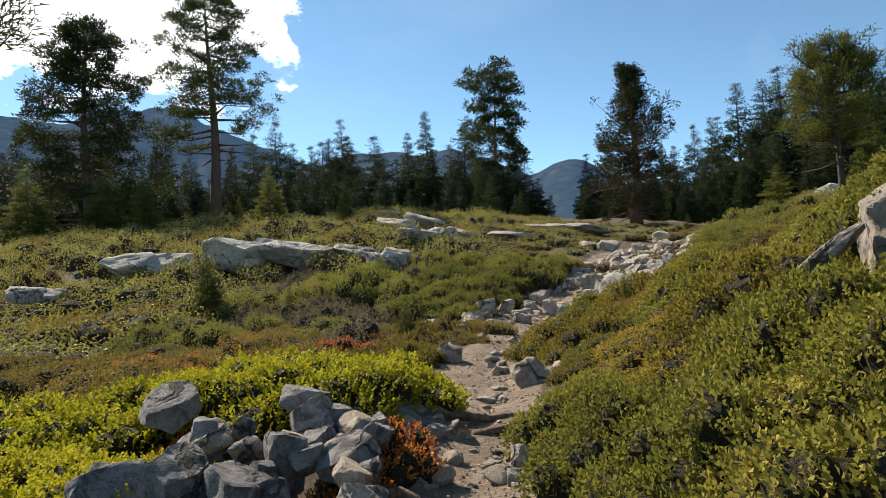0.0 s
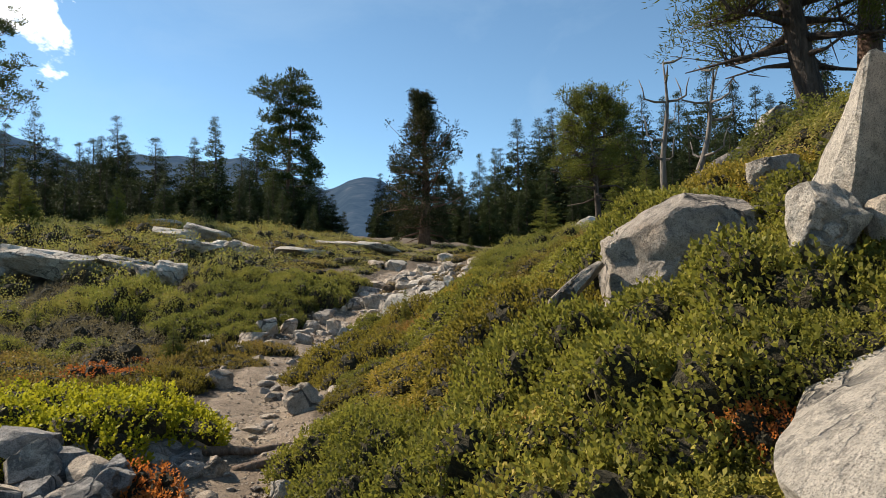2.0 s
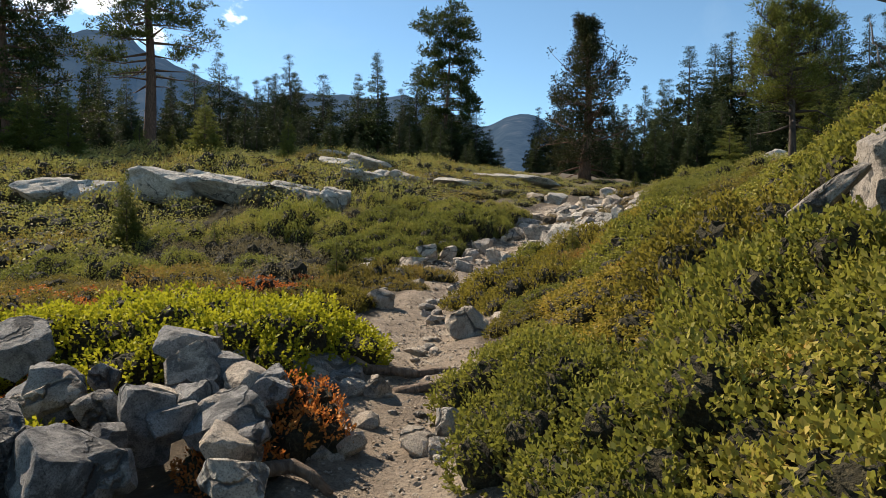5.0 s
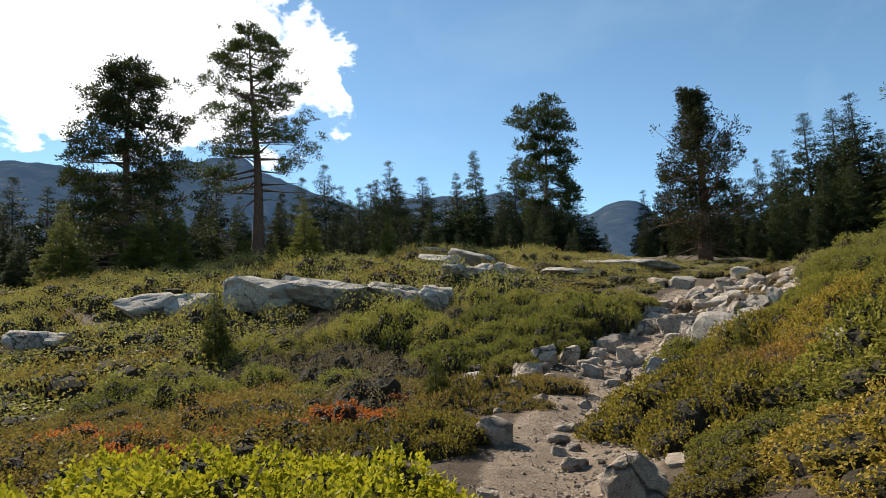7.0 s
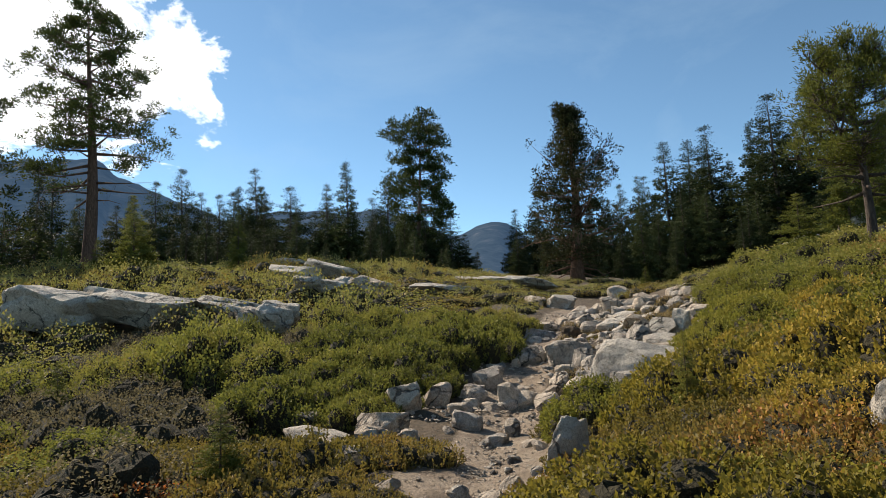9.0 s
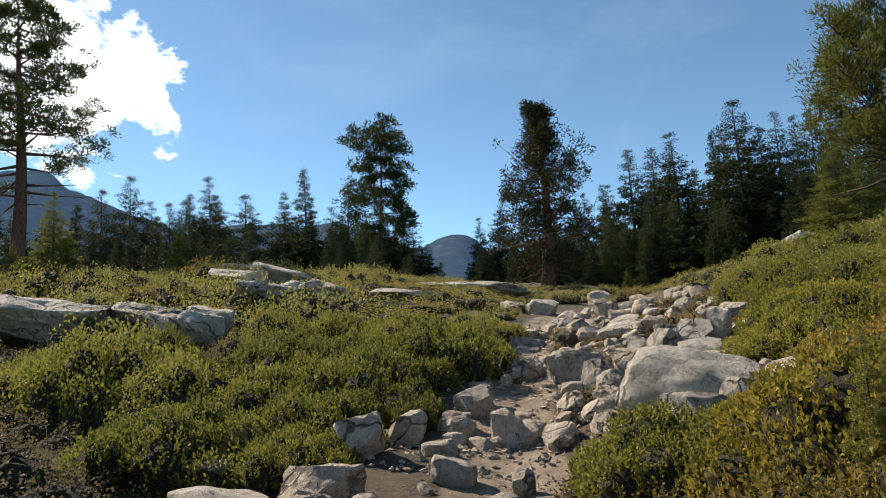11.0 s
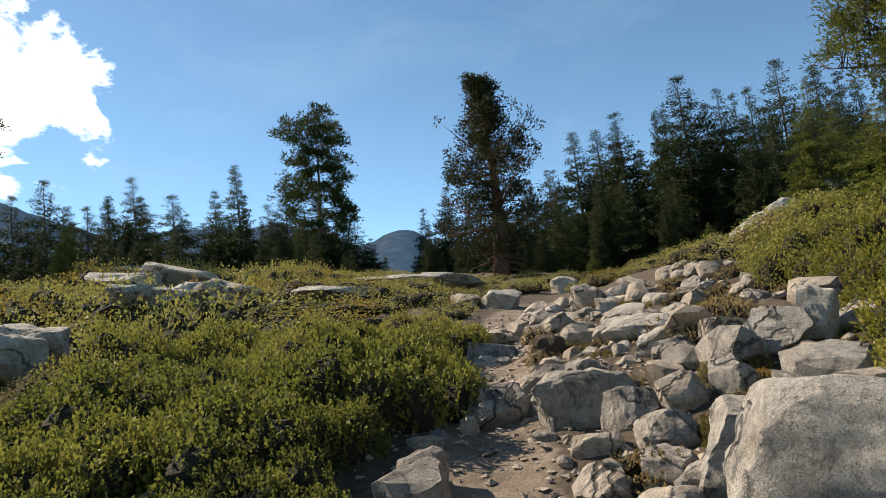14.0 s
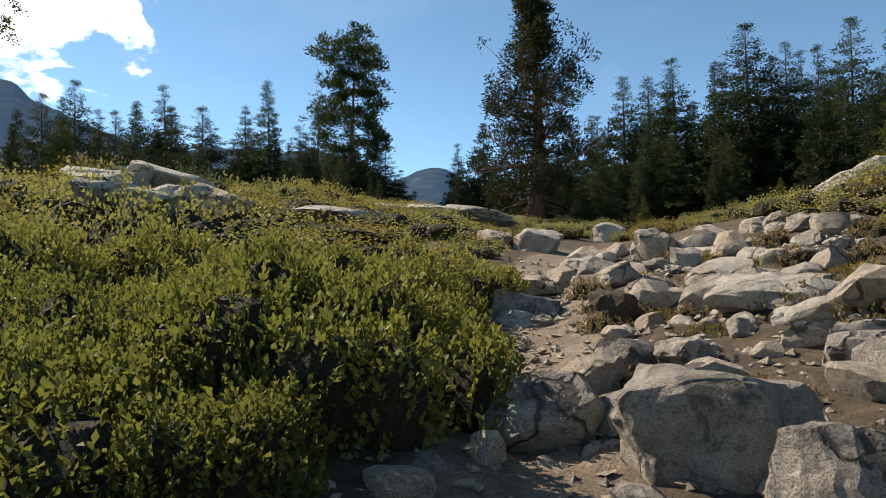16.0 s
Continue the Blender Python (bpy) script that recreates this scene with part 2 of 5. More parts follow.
def land(x, y):
    """Height of the ground: the trail's own climb, a hillside to the east and a rocky rise to the north-west."""
    x, y = np.asarray(x, float), np.asarray(y, float)
    z = sum(np.interp(y + d, LAND_Y, LAND_Z) for d in (-.6, -.3, 0, .3, .6)) / 5
    dx = x - trail_x(y)
    up = np.log1p(np.exp(np.clip((dx - .75) * 4, -30, 30))) / 4
    up = np.where(up > 9, 9 + (up - 9) * .35, up)
    up = np.minimum(up, 40)
    z = z + np.interp(y, SLOPE_Y, SLOPE_R) * up
    out = np.clip(-dx - .6, 0, 60)
    z = z + ease(y, 19, 33) * (1 - ease(y, 55, 90)) * np.minimum(out * .1, 1.6)
    z = z - (1 - ease(y, 14, 22)) * np.minimum(out * .03, 1.2)
    z = z - .10 * np.exp(-(dx / .45) ** 2) * (1 - ease(y, 30, 40)) * ease(y, -6, -3)
    z = z + .28 * np.exp(-(((x + 2.9) / 1.9) ** 2 + ((y - 5.4) / .9) ** 2))
    edge = ease(np.abs(dx), .3, 1.2)
    near = 1 - ease(np.hypot(x, y - 12), 60, 200)
    return z + waves(x, y) * (.025 + .09 * edge) * near + waves(x * .11, y * .13) * .8 * ease(np.hypot(x, y - 12), 25, 60)


# ---- mesh helpers ----
def mesh(name, verts, faces, mat, smooth=False):
    me = bpy.data.meshes.new(name)
    me.from_pydata([tuple(v) for v in verts], [], faces)
    me.materials.append(mat)
    if smooth:
        me.shade_smooth()
    return me


def quad_mesh(name, corners, mat):
    """corners: (n, 3 or 4, 3). One loose face each."""
    corners = np.asarray(corners, np.float32)
    k, q = corners.shape[:2]
    me = bpy.data.meshes.new(name)
    me.vertices.add(q * k), me.loops.add(q * k), me.polygons.add(k)
    me.vertices.foreach_set("co", corners.ravel())
    me.loops.foreach_set("vertex_index", np.arange(q * k, dtype=np.int32))
    me.polygons.foreach_set("loop_start", np.arange(0, q * k, q, dtype=np.int32))
    me.update(calc_edges=True)
    me.materials.append(mat)
    return me


def unit(v):
    return v / np.maximum(np.linalg.norm(v, axis=-1, keepdims=True), 1e-6)


def leaves(rng, at, along, length, width, fold=.25):
    """Kite-shaped leaves from their stalks, along unit directions."""
    side = unit(np.cross(along, rng.normal(size=at.shape)))
    lift = np.cross(side, along)
    length, width = np.broadcast_to(length, len(at))[:, None], np.broadcast_to(width, len(at))[:, None]
    mid = at + along * length * .55 + lift * width * fold
    return np.stack([at, mid + side * width * .5, at + along * length, mid - side * width * .5], 1)


def tube(points, radii, sides=6):
    """Verts and faces of a tapering limb along points."""
    pts = np.asarray(points, float)
    verts, faces = [], []
    for i, p in enumerate(pts):
        d = unit(pts[min(i + 1, len(pts) - 1)] - pts[max(i - 1, 0)])
        a = unit(np.cross(d, (.3, .9, .2) if abs(d[2]) > .8 else (0, 0, 1)))
        b = np.cross(d, a)
        for k in range(sides):
            t = 2 * math.pi * k / sides
            verts.append(p + (a * math.cos(t) + b * math.sin(t)) * radii[i])
    for i in range(len(pts) - 1):
        for k in range(sides):
            j = (k + 1) % sides
            faces.append((i * sides + k, i * sides + j, (i + 1) * sides + j, (i + 1) * sides + k))
    faces.append(tuple(reversed(range(sides))))
    faces.append(tuple(range((len(pts) - 1) * sides, len(pts) * sides)))
    return verts, faces


class Limbs:
    """Gathers tubes into one mesh."""

    def __init__(self):
        self.verts, self.faces = [], []

    def add(self, points, radii, sides=6):
        v, f = tube(points, radii, sides)
        k = len(self.verts)
        self.verts += v
        self.faces += [tuple(i + k for i in q) for q in f]

    def mesh(self, name, mat):
        return mesh(name, self.verts, self.faces, mat, True)


def part(name, data, parent, label=""):
    ob = new(name, data)
    ob.parent = parent
    return tagged(ob, label) if label else ob


def thing(name, x, y, z, label, category, group="", kind=""):
    ob = new(name)
    ob.empty_display_size = .2
    ob.matrix_world = pose(x, y, z)
    return tagged(ob, label, category, group, kind)


def ground_at(x, y):
    return float(land(x, y))


# ---- ground ----
def spread(lo, a, b, hi, step, far):
    inner = np.arange(a, b + 1e-6, step)
    left = a - np.geomspace(step, a - lo, far)
    right = b + np.geomspace(step, hi - b, far)
    return np.concatenate([left[::-1], inner, right])


gx = spread(-1500, -6, 6.5, 1500, .09, 60)
gy = spread(-400, -2, 24, 3000, .10, 60)
X, Y = np.meshgrid(gx, gy)
Z = land(X, Y)
fine = np.exp(-((X - trail_x(Y)) / 1.3) ** 2) * ease(Y, -6, -3) * (1 - ease(Y, 30, 40))
rough = np.array([noise.fractal(Vector((x * 3.1, y * 3.1, 3)), 1.0, 2.1, 4) if (-6 < x < 7 and -2 < y < 24) else 0 for x, y in zip(X.ravel(), Y.ravel())]).reshape(X.shape)
Z = Z + rough * .03
ny, nx = X.shape
idx = np.arange(nx * ny).reshape(ny, nx)
quads = np.stack([idx[:-1, :-1], idx[:-1, 1:], idx[1:, 1:], idx[1:, :-1]], -1).reshape(-1, 4)
me = mesh("ground", np.stack([X, Y, Z], -1).reshape(-1, 3), quads.tolist(), DIRT, True)
wide = .50 + .25 * ease(Y, 6, 9) * (1 - ease(Y, 11, 13)) + .25 * ease(Y, 16, 20)
offset = X - trail_x(Y)
worn = (1 - ease(np.abs(offset), wide * .7, wide * 1.35)) * (1 - ease(Y, 26, 32))
clear = np.exp(-(((X + 4.4) / 1.4) ** 2 + ((Y - 9.6) / 1.1) ** 2)) * .75
worn = np.clip(np.maximum(worn * (1 - .42 * ease(Y, 13.5, 15)), clear), 0, 1)
at = me.attributes.new("worn", "FLOAT", "POINT")
at.data.foreach_set("value", worn.ravel().astype(np.float32))
tagged(new("ground", me), "sandy trail and shrub litter on a mountainside", "ground", kind="structure")


# ---- mountains ----
def ridge(name, azimuths, elevations, crest_r, foot_r, seed, label):
    cols, rows = 260, 30
    az = np.linspace(azimuths[0], azimuths[-1], cols)
    el = np.interp(az, azimuths, elevations)
    verts = []
    for j in range(rows + 6):
        f = j / rows
        for a, e in zip(az, el):
            up = min(f, 2 - f)
            r = foot_r + (crest_r - foot_r) * f
            top = math.tan(radians(e)) * crest_r
            crag = noise.fractal(Vector((a * .35, f * 3, seed)), .9, 2.1, 6)
            gully = noise.fractal(Vector((a * .9, f * 1.2, seed + 9)), .8, 2.0, 5)
            z = -80 + (top + 80) * up ** .8 + crag * top * .03 * (.35 + up) + gully * top * .035 * max(0, 1 - abs(2 * up - 1))
            verts.append((r * math.sin(radians(a)), r * math.cos(radians(a)), z))
    faces = [(j * cols + i, j * cols + i + 1, (j + 1) * cols + i + 1, (j + 1) * cols + i) for j in range(rows + 5) for i in range(cols - 1)]
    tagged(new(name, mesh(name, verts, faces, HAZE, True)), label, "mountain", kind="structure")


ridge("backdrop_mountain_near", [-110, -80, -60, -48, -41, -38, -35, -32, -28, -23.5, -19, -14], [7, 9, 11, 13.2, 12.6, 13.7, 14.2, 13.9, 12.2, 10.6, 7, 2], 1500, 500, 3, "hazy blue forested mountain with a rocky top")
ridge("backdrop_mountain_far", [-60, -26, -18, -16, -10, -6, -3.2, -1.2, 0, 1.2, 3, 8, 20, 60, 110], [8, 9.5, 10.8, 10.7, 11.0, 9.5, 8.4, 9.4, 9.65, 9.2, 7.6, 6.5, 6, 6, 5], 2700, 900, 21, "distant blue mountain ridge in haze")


# ---- rocks ----
def rock_mesh(seed, mat, cuts=9, sharp=.7, rough_=.05, detail=3, boxy=0.0, facets=()):
    """A rock of unit half-size: a ball split along planes, then weathered."""
    rng = random.Random(seed)
    bm = bmesh.new()
    bmesh.ops.create_icosphere(bm, subdivisions=detail, radius=1.15 + .15 * boxy)
    planes = []
    for _ in range(cuts):
        d = Vector((rng.gauss(0, 1), rng.gauss(0, 1), rng.gauss(0, .8))).normalized()
        planes.append((d, rng.uniform(.60, .95)))
    for s in (1, -1):
        for axis in ((1, 0, 0), (0, 1, 0), (0, 0, 1)):
            tilt = Vector(axis) * s + Vector((rng.gauss(0, .16), rng.gauss(0, .16), rng.gauss(0, .16)))
            planes.append((tilt.normalized(), rng.uniform(.90, 1.02) - boxy * .12))
    planes += [(Vector(d).normalized(), r) for d, r in facets]
    off = Vector((rng.uniform(-40, 40), rng.uniform(-40, 40), rng.uniform(-40, 40)))
    for v in bm.verts:
        for d, r in planes:
            over = v.co.dot(d) - r
            if over > 0:
                v.co -= d * over * (sharp + (1 - sharp) * .5)
        p = v.co.copy()
        v.co += p.normalized() * (noise.fractal(p * 1.5 + off, 1, 2.1, 4) * rough_ * 1.6 + noise.ridged_multi_fractal(p * 3.2 + off, .9, 2.2, 4, 1, 2) * rough_ * .35)
    for k in range(3):
        lo, hi = min(v.co[k] for v in bm.verts), max(v.co[k] for v in bm.verts)
        for v in bm.verts:
            v.co[k] = (v.co[k] - lo) / (hi - lo) * 2 - 1
    me = bpy.data.meshes.new("rock")
    bm.to_mesh(me)
    bm.free()
    me.materials.append(mat)
    me.shade_smooth()
    me.set_sharp_from_angle(angle=radians(15))
    return me


def rock(name, seed, center, size, mat, label, rot=(0, 0, 0), cuts=9, sharp=.85, rough_=.05, detail=4, boxy=0.0, group="", facets=()):
    """A rock of full extents size about its middle."""
    me = rock_mesh(seed, mat, cuts, sharp, rough_, detail, boxy, facets)
    ob = new(name, me)
    ob.matrix_world = pose(*center, *rot) @ Matrix.Diagonal((size[0] / 2, size[1] / 2, size[2] / 2, 1))
    return tagged(ob, label, "rock", group)


# ---- boulders and rocks, one by one ----
# boulders on the hillside
rock("boulder", 41, (4.04, 2.16, 2.28), (2.00, 1.53, 1.49), GRANITE, "huge rounded pale granite boulder overhanging the shrubs", (0, 0, -59), 5, 0.95, 0.085, 5, 0.1, facets=[((-0.75, -0.45, 0.5), 0.6), ((-0.55, -0.8, 0.0), 0.72), ((-0.3, -0.5, -0.8), 0.75)])
rock("boulder", 42, (3.36, 2.96, 1.93), (0.69, 0.65, 1.22), GRANITE, "tall upright granite boulder with a dark shaded side", (0, 4, -39), 3, 1, 0.05, 5, 0.5, facets=[((-0.8, -0.25, 0.42), 0.42), ((0.25, -0.1, 1), 0.85), ((0.8, -0.6, -0.12), 0.28), ((-.35, -.9, .05), .62)])
rock("rock", 43, (2.93, 2.71, 1.56), (0.39, 0.30, 0.48), GRANITE, "pale granite rock lying beside the tall boulder", (-2, 2, -35), 13, 1, 0.085, 4, 0.45)
rock("stone", 44, (3.23, 2.66, 1.61), (0.20, 0.16, 0.25), TAN_ROCK, "small tan weathered trail stone lying under the huge boulder", (-5, -8, -33), 13, 1, 0.085, 3, 0.45)
rock("boulder", 45, (2.91, 4.34, 1.50), (1.30, 0.95, 0.95), GREY_ROCK, "grey granite boulder with a slanting lit face", (4, 0, -32), 8, 1, 0.06, 5, 0.3, facets=[((-0.5, -0.2, 0.75), 0.68), ((0.6, -0.7, -0.1), 0.72)])
rock("rock", 46, (2.14, 4.34, 1.30), (.50, .24, .13), GREY_ROCK, "thin grey granite slab leaning among hillside shrubs", (6, -42, -22), 5, 1, .06, 4, .8)
rock("rock", 47, (4.09, 4.92, 2.12), (0.46, 0.36, 0.52), GRANITE, "pale granite rock lying among hillside shrubs", (6, -0, -26), 5, 1, 0.085, 4, 1)
rock("boulder", 48, (5.83, 7.38, 3.16), (0.80, 0.63, 0.59), GRANITE, "large pale granite rock lying under the hillside pine", (0, -22, -35), 13, 1, 0.085, 4, 0.45)
rock("rock", 49, (3.11, 1.78, 1.49), (0.33, 0.22, 0.22), GRANITE, "flat granite block wedged under the huge boulder", (2, -6, -46), 5, 1, 0.085, 4, 1)
rock("rock_slab", 50, (2.97, 1.33, 0.84), (2.1, 2.0, .95), GRANITE, "broad pale granite slab sloping out of the shrubs", (0, -31, -6), 5, .95, .05, 5, .7)
rock("rock", 51, (1.76, 9.31, 0.83), (0.28, 0.24, 0.35), GRANITE, "pale granite rock lying among hillside shrubs", (0, 4, -24), 13, 1, 0.085, 4, 0.45)
rock("rock", 52, (2.49, 14.51, 0.93), (0.30, 0.24, 0.27), GREY_ROCK, "grey granite rock lying among hillside shrubs", (-5, 4, -15), 13, 1, 0.085, 3, 0.45)
rock("rock", 53, (2.40, 13.84, 0.86), (0.29, 0.23, 0.24), TAN_ROCK, "tan weathered trail stone lying among hillside shrubs", (-6, 6, -39), 13, 1, 0.085, 4, 0.45)
rock("rock_slab", 54, (11.87, 32.99, 3.76), (2.17, 1.28, 1.59), GRANITE, "white granite ledge along the hillside", (0, -26, -23), 13, 1, 0.085, 4, 0.45)
rock("rock_slab", 55, (11.56, 32.82, 3.72), (2.39, 1.17, 1.67), GRANITE, "white granite ledge along the hillside", (0, -28, -21), 5, 1, 0.085, 4, 0.45)
rock("rock_slab", 56, (14.45, 34.02, 4.83), (1.85, 0.91, 1.23), GRANITE, "white granite ledge along the hillside", (0, -28, -29), 5, 1, 0.085, 4, 0.45)
# stones west of the trail, by the bright mound
rock("rock", 58, (-1.74, 2.79, 0.10), (0.37, 0.35, 0.48), DARK_ROCK, "dark angular slate-grey rock lying below the yellow green shrub", (19, -6, 41), 4, 1, 0.075, 4, 1.0)
rock("rock", 59, (-1.37, 2.78, 0.07), (0.41, 0.39, 0.37), DARK_ROCK, "dark angular slate-grey rock lying below the yellow green shrub", (-2, 24, 38), 4, 1, 0.075, 4, 1.0)
rock("rock", 60, (-2.13, 2.78, 0.13), (0.43, 0.40, 0.25), DARK_ROCK, "dark angular slate-grey rock lying below the yellow green shrub", (-18, -20, 31), 4, 1, 0.075, 4, 1.0)
rock("rock", 61, (-2.56, 3.99, 0.34), (0.44, 0.42, 0.29), DARK_ROCK, "dark angular slate-grey rock lying below the yellow green shrub", (20, -4, 37), 4, 1, 0.075, 4, 1.0)
rock("rock", 62, (-1.96, 3.56, 0.20), (0.32, 0.31, 0.34), DARK_ROCK, "dark angular slate-grey rock lying below the yellow green shrub", (-9, 0, 28), 4, 1, 0.075, 4, 1.0)
rock("rock", 63, (-1.65, 3.45, 0.17), (0.26, 0.25, 0.20), GREY_ROCK, "grey granite rock lying below the yellow green shrub", (-7, 5, 30), 4, 1, 0.075, 3, 1.0)
rock("rock", 64, (-1.38, 3.40, 0.13), (0.27, 0.26, 0.40), DARK_ROCK, "dark angular slate-grey rock lying below the yellow green shrub", (18, 10, 36), 4, 1, 0.075, 3, 1.0)
rock("stone", 65, (-1.83, 3.75, 0.25), (0.17, 0.16, 0.19), DARK_ROCK, "small dark angular slate-grey rock lying below the yellow green shrub", (16, 27, 32), 4, 1, 0.075, 3, 1.0)
rock("rock", 66, (-1.37, 4.82, -0.00), (0.69, 0.65, 0.49), DARK_ROCK, "dark angular slate-grey rock lying below the yellow green shrub", (-15, 20, 30), 4, 1, 0.075, 4, 1.0)
rock("rock", 67, (-1.64, 6.24, 0.08), (0.57, 0.55, 0.31), DARK_ROCK, "dark angular slate-grey rock lying below the yellow green shrub", (18, 4, 22), 4, 1, 0.075, 4, 1.0)
rock("rock", 68, (-0.71, 2.92, 0.06), (0.28, 0.26, 0.18), GRANITE, "pale granite rock lying below the yellow green shrub", (-13, 19, 21), 4, 1, 0.075, 4, 1.0)
rock("rock", 69, (-1.00, 3.47, 0.13), (0.40, 0.38, 0.25), DARK_ROCK, "dark angular slate-grey rock lying below the yellow green shrub", (-9, -24, 29), 4, 1, 0.075, 4, 1.0)
rock("rock", 70, (-0.98, 4.49, -0.08), (0.43, 0.40, 0.20), DARK_ROCK, "dark angular slate-grey rock lying below the yellow green shrub", (22, -23, 23), 4, 1, 0.075, 4, 1.0)
rock("rock", 71, (-0.96, 4.77, -0.06), (0.29, 0.28, 0.20), DARK_ROCK, "dark angular slate-grey rock lying below the yellow green shrub", (-4, -20, 10), 4, 1, 0.075, 3, 1.0)
rock("rock", 72, (-0.62, 3.87, -0.17), (0.29, 0.28, 0.19), TAN_ROCK, "tan weathered trail stone lying below the yellow green shrub", (12, 21, 3), 4, 1, 0.075, 3, 1.0)
rock("rock", 73, (-0.84, 5.16, -0.04), (0.28, 0.27, 0.25), DARK_ROCK, "dark angular slate-grey rock lying below the yellow green shrub", (5, -25, 18), 4, 1, 0.075, 3, 1.0)
rock("rock", 74, (-0.84, 3.87, -0.15), (0.27, 0.25, 0.15), DARK_ROCK, "dark angular slate-grey rock lying below the yellow green shrub", (-7, 21, 28), 4, 1, 0.075, 3, 1.0)
rock("stone", 75, (-0.92, 3.84, 0.18), (0.21, 0.21, 0.21), DARK_ROCK, "small dark angular slate-grey rock lying below the yellow green shrub", (0, 28, 13), 4, 1, 0.075, 3, 1.0)
rock("stone", 77, (-1.37, 3.54, 0.18), (0.24, 0.23, 0.17), TAN_ROCK, "tan weathered trail stone lying below the yellow green shrub", (-6, 22, 22), 4, 1, 0.075, 3, 0.9)
rock("stone", 78, (-1.39, 3.13, 0.13), (0.16, 0.16, 0.14), DARK_ROCK, "small dark angular slate-grey rock lying below the yellow green shrub", (-11, 8, 32), 4, 1, 0.075, 3, 0.9)
rock("stone", 79, (-1.40, 3.41, 0.16), (0.20, 0.20, 0.13), DARK_ROCK, "small dark angular slate-grey rock lying below the yellow green shrub", (-24, -5, 27), 4, 1, 0.075, 3, 0.9)
rock("stone", 81, (-1.59, 3.02, 0.15), (0.15, 0.14, 0.10), DARK_ROCK, "small dark angular slate-grey rock lying below the yellow green shrub", (23, -15, 29), 4, 1, 0.075, 3, 0.9)
rock("stone", 82, (-1.99, 3.44, 0.20), (0.24, 0.23, 0.15), DARK_ROCK, "dark angular slate-grey rock lying below the yellow green shrub", (17, -14, 39), 4, 1, 0.075, 3, 0.9)
rock("rock", 85, (-2.17, 2.88, 0.15), (0.32, 0.31, 0.23), DARK_ROCK, "dark angular slate-grey rock lying below the yellow green shrub", (19, -3, 31), 4, 1, 0.075, 4, 0.9)
rock("stone", 87, (-1.62, 2.95, 0.14), (0.20, 0.20, 0.14), GREY_ROCK, "small grey granite rock lying below the yellow green shrub", (1, 21, 30), 4, 1, 0.075, 3, 0.9)
rock("rock", 88, (-1.93, 3.50, 0.21), (0.28, 0.27, 0.20), TAN_ROCK, "tan weathered trail stone lying below the yellow green shrub", (-17, -30, 41), 4, 1, 0.075, 3, 0.9)
rock("stone", 89, (-1.20, 2.84, 0.09), (0.21, 0.20, 0.18), DARK_ROCK, "small dark angular slate-grey rock lying below the yellow green shrub", (-23, -3, 32), 4, 1, 0.075, 3, 0.9)
rock("stone", 90, (-1.38, 2.83, 0.10), (0.24, 0.22, 0.20), DARK_ROCK, "dark angular slate-grey rock lying below the yellow green shrub", (18, 28, 20), 4, 1, 0.075, 3, 0.9)
rock("stone", 93, (-1.96, 3.41, 0.19), (0.21, 0.20, 0.17), TAN_ROCK, "small tan weathered trail stone lying below the yellow green shrub", (16, -26, 25), 4, 1, 0.075, 3, 0.9)
rock("rock", 96, (-1.41, 3.95, 0.22), (0.37, 0.35, 0.31), GREY_ROCK, "grey granite rock lying below the yellow green shrub", (-23, -27, 22), 4, 1, 0.075, 4, 0.9)
rock("rock", 97, (-1.23, 3.38, 0.13), (0.26, 0.25, 0.18), DARK_ROCK, "dark angular slate-grey rock lying below the yellow green shrub", (-9, -9, 27), 4, 1, 0.075, 3, 0.9)
rock("stone", 98, (-0.96, 3.94, 0.22), (0.21, 0.20, 0.14), DARK_ROCK, "small dark angular slate-grey rock lying below the yellow green shrub", (-19, -30, 23), 4, 1, 0.075, 3, 0.9)
rock("stone", 99, (-0.96, 4.58, -0.08), (0.20, 0.19, 0.14), DARK_ROCK, "small dark angular slate-grey rock lying below the yellow green shrub", (-6, 18, 19), 4, 1, 0.075, 3, 0.9)
rock("rock", 100, (-1.07, 3.92, 0.20), (0.28, 0.27, 0.22), TAN_ROCK, "tan weathered trail stone lying below the yellow green shrub", (23, -5, 7), 4, 1, 0.075, 3, 0.9)
rock("rock", 101, (-1.31, 4.04, 0.24), (0.31, 0.30, 0.26), DARK_ROCK, "dark angular slate-grey rock lying below the yellow green shrub", (-4, 23, 32), 4, 1, 0.075, 3, 0.9)
rock("rock", 102, (-0.85, 3.20, 0.08), (0.29, 0.28, 0.19), TAN_ROCK, "tan weathered trail stone lying below the yellow green shrub", (10, 26, 25), 4, 1, 0.075, 4, 0.9)
rock("rock", 103, (-0.90, 4.74, -0.08), (0.30, 0.29, 0.21), DARK_ROCK, "dark angular slate-grey rock lying below the yellow green shrub", (3, -24, 17), 4, 1, 0.075, 3, 0.9)
rock("rock", 104, (-1.56, 4.19, 0.33), (0.38, 0.36, 0.26), DARK_ROCK, "dark angular slate-grey rock lying below the yellow green shrub", (3, 10, 20), 4, 1, 0.075, 4, 0.9)
rock("rock", 105, (-0.98, 5.17, -0.03), (0.46, 0.44, 0.31), DARK_ROCK, "dark angular slate-grey rock lying below the yellow green shrub", (9, 20, 25), 4, 1, 0.075, 4, 0.9)
rock("stone", 106, (-0.79, 3.31, 0.11), (0.15, 0.15, 0.12), DARK_ROCK, "small dark angular slate-grey rock lying below the yellow green shrub", (1, -16, 19), 4, 1, 0.075, 3, 0.9)
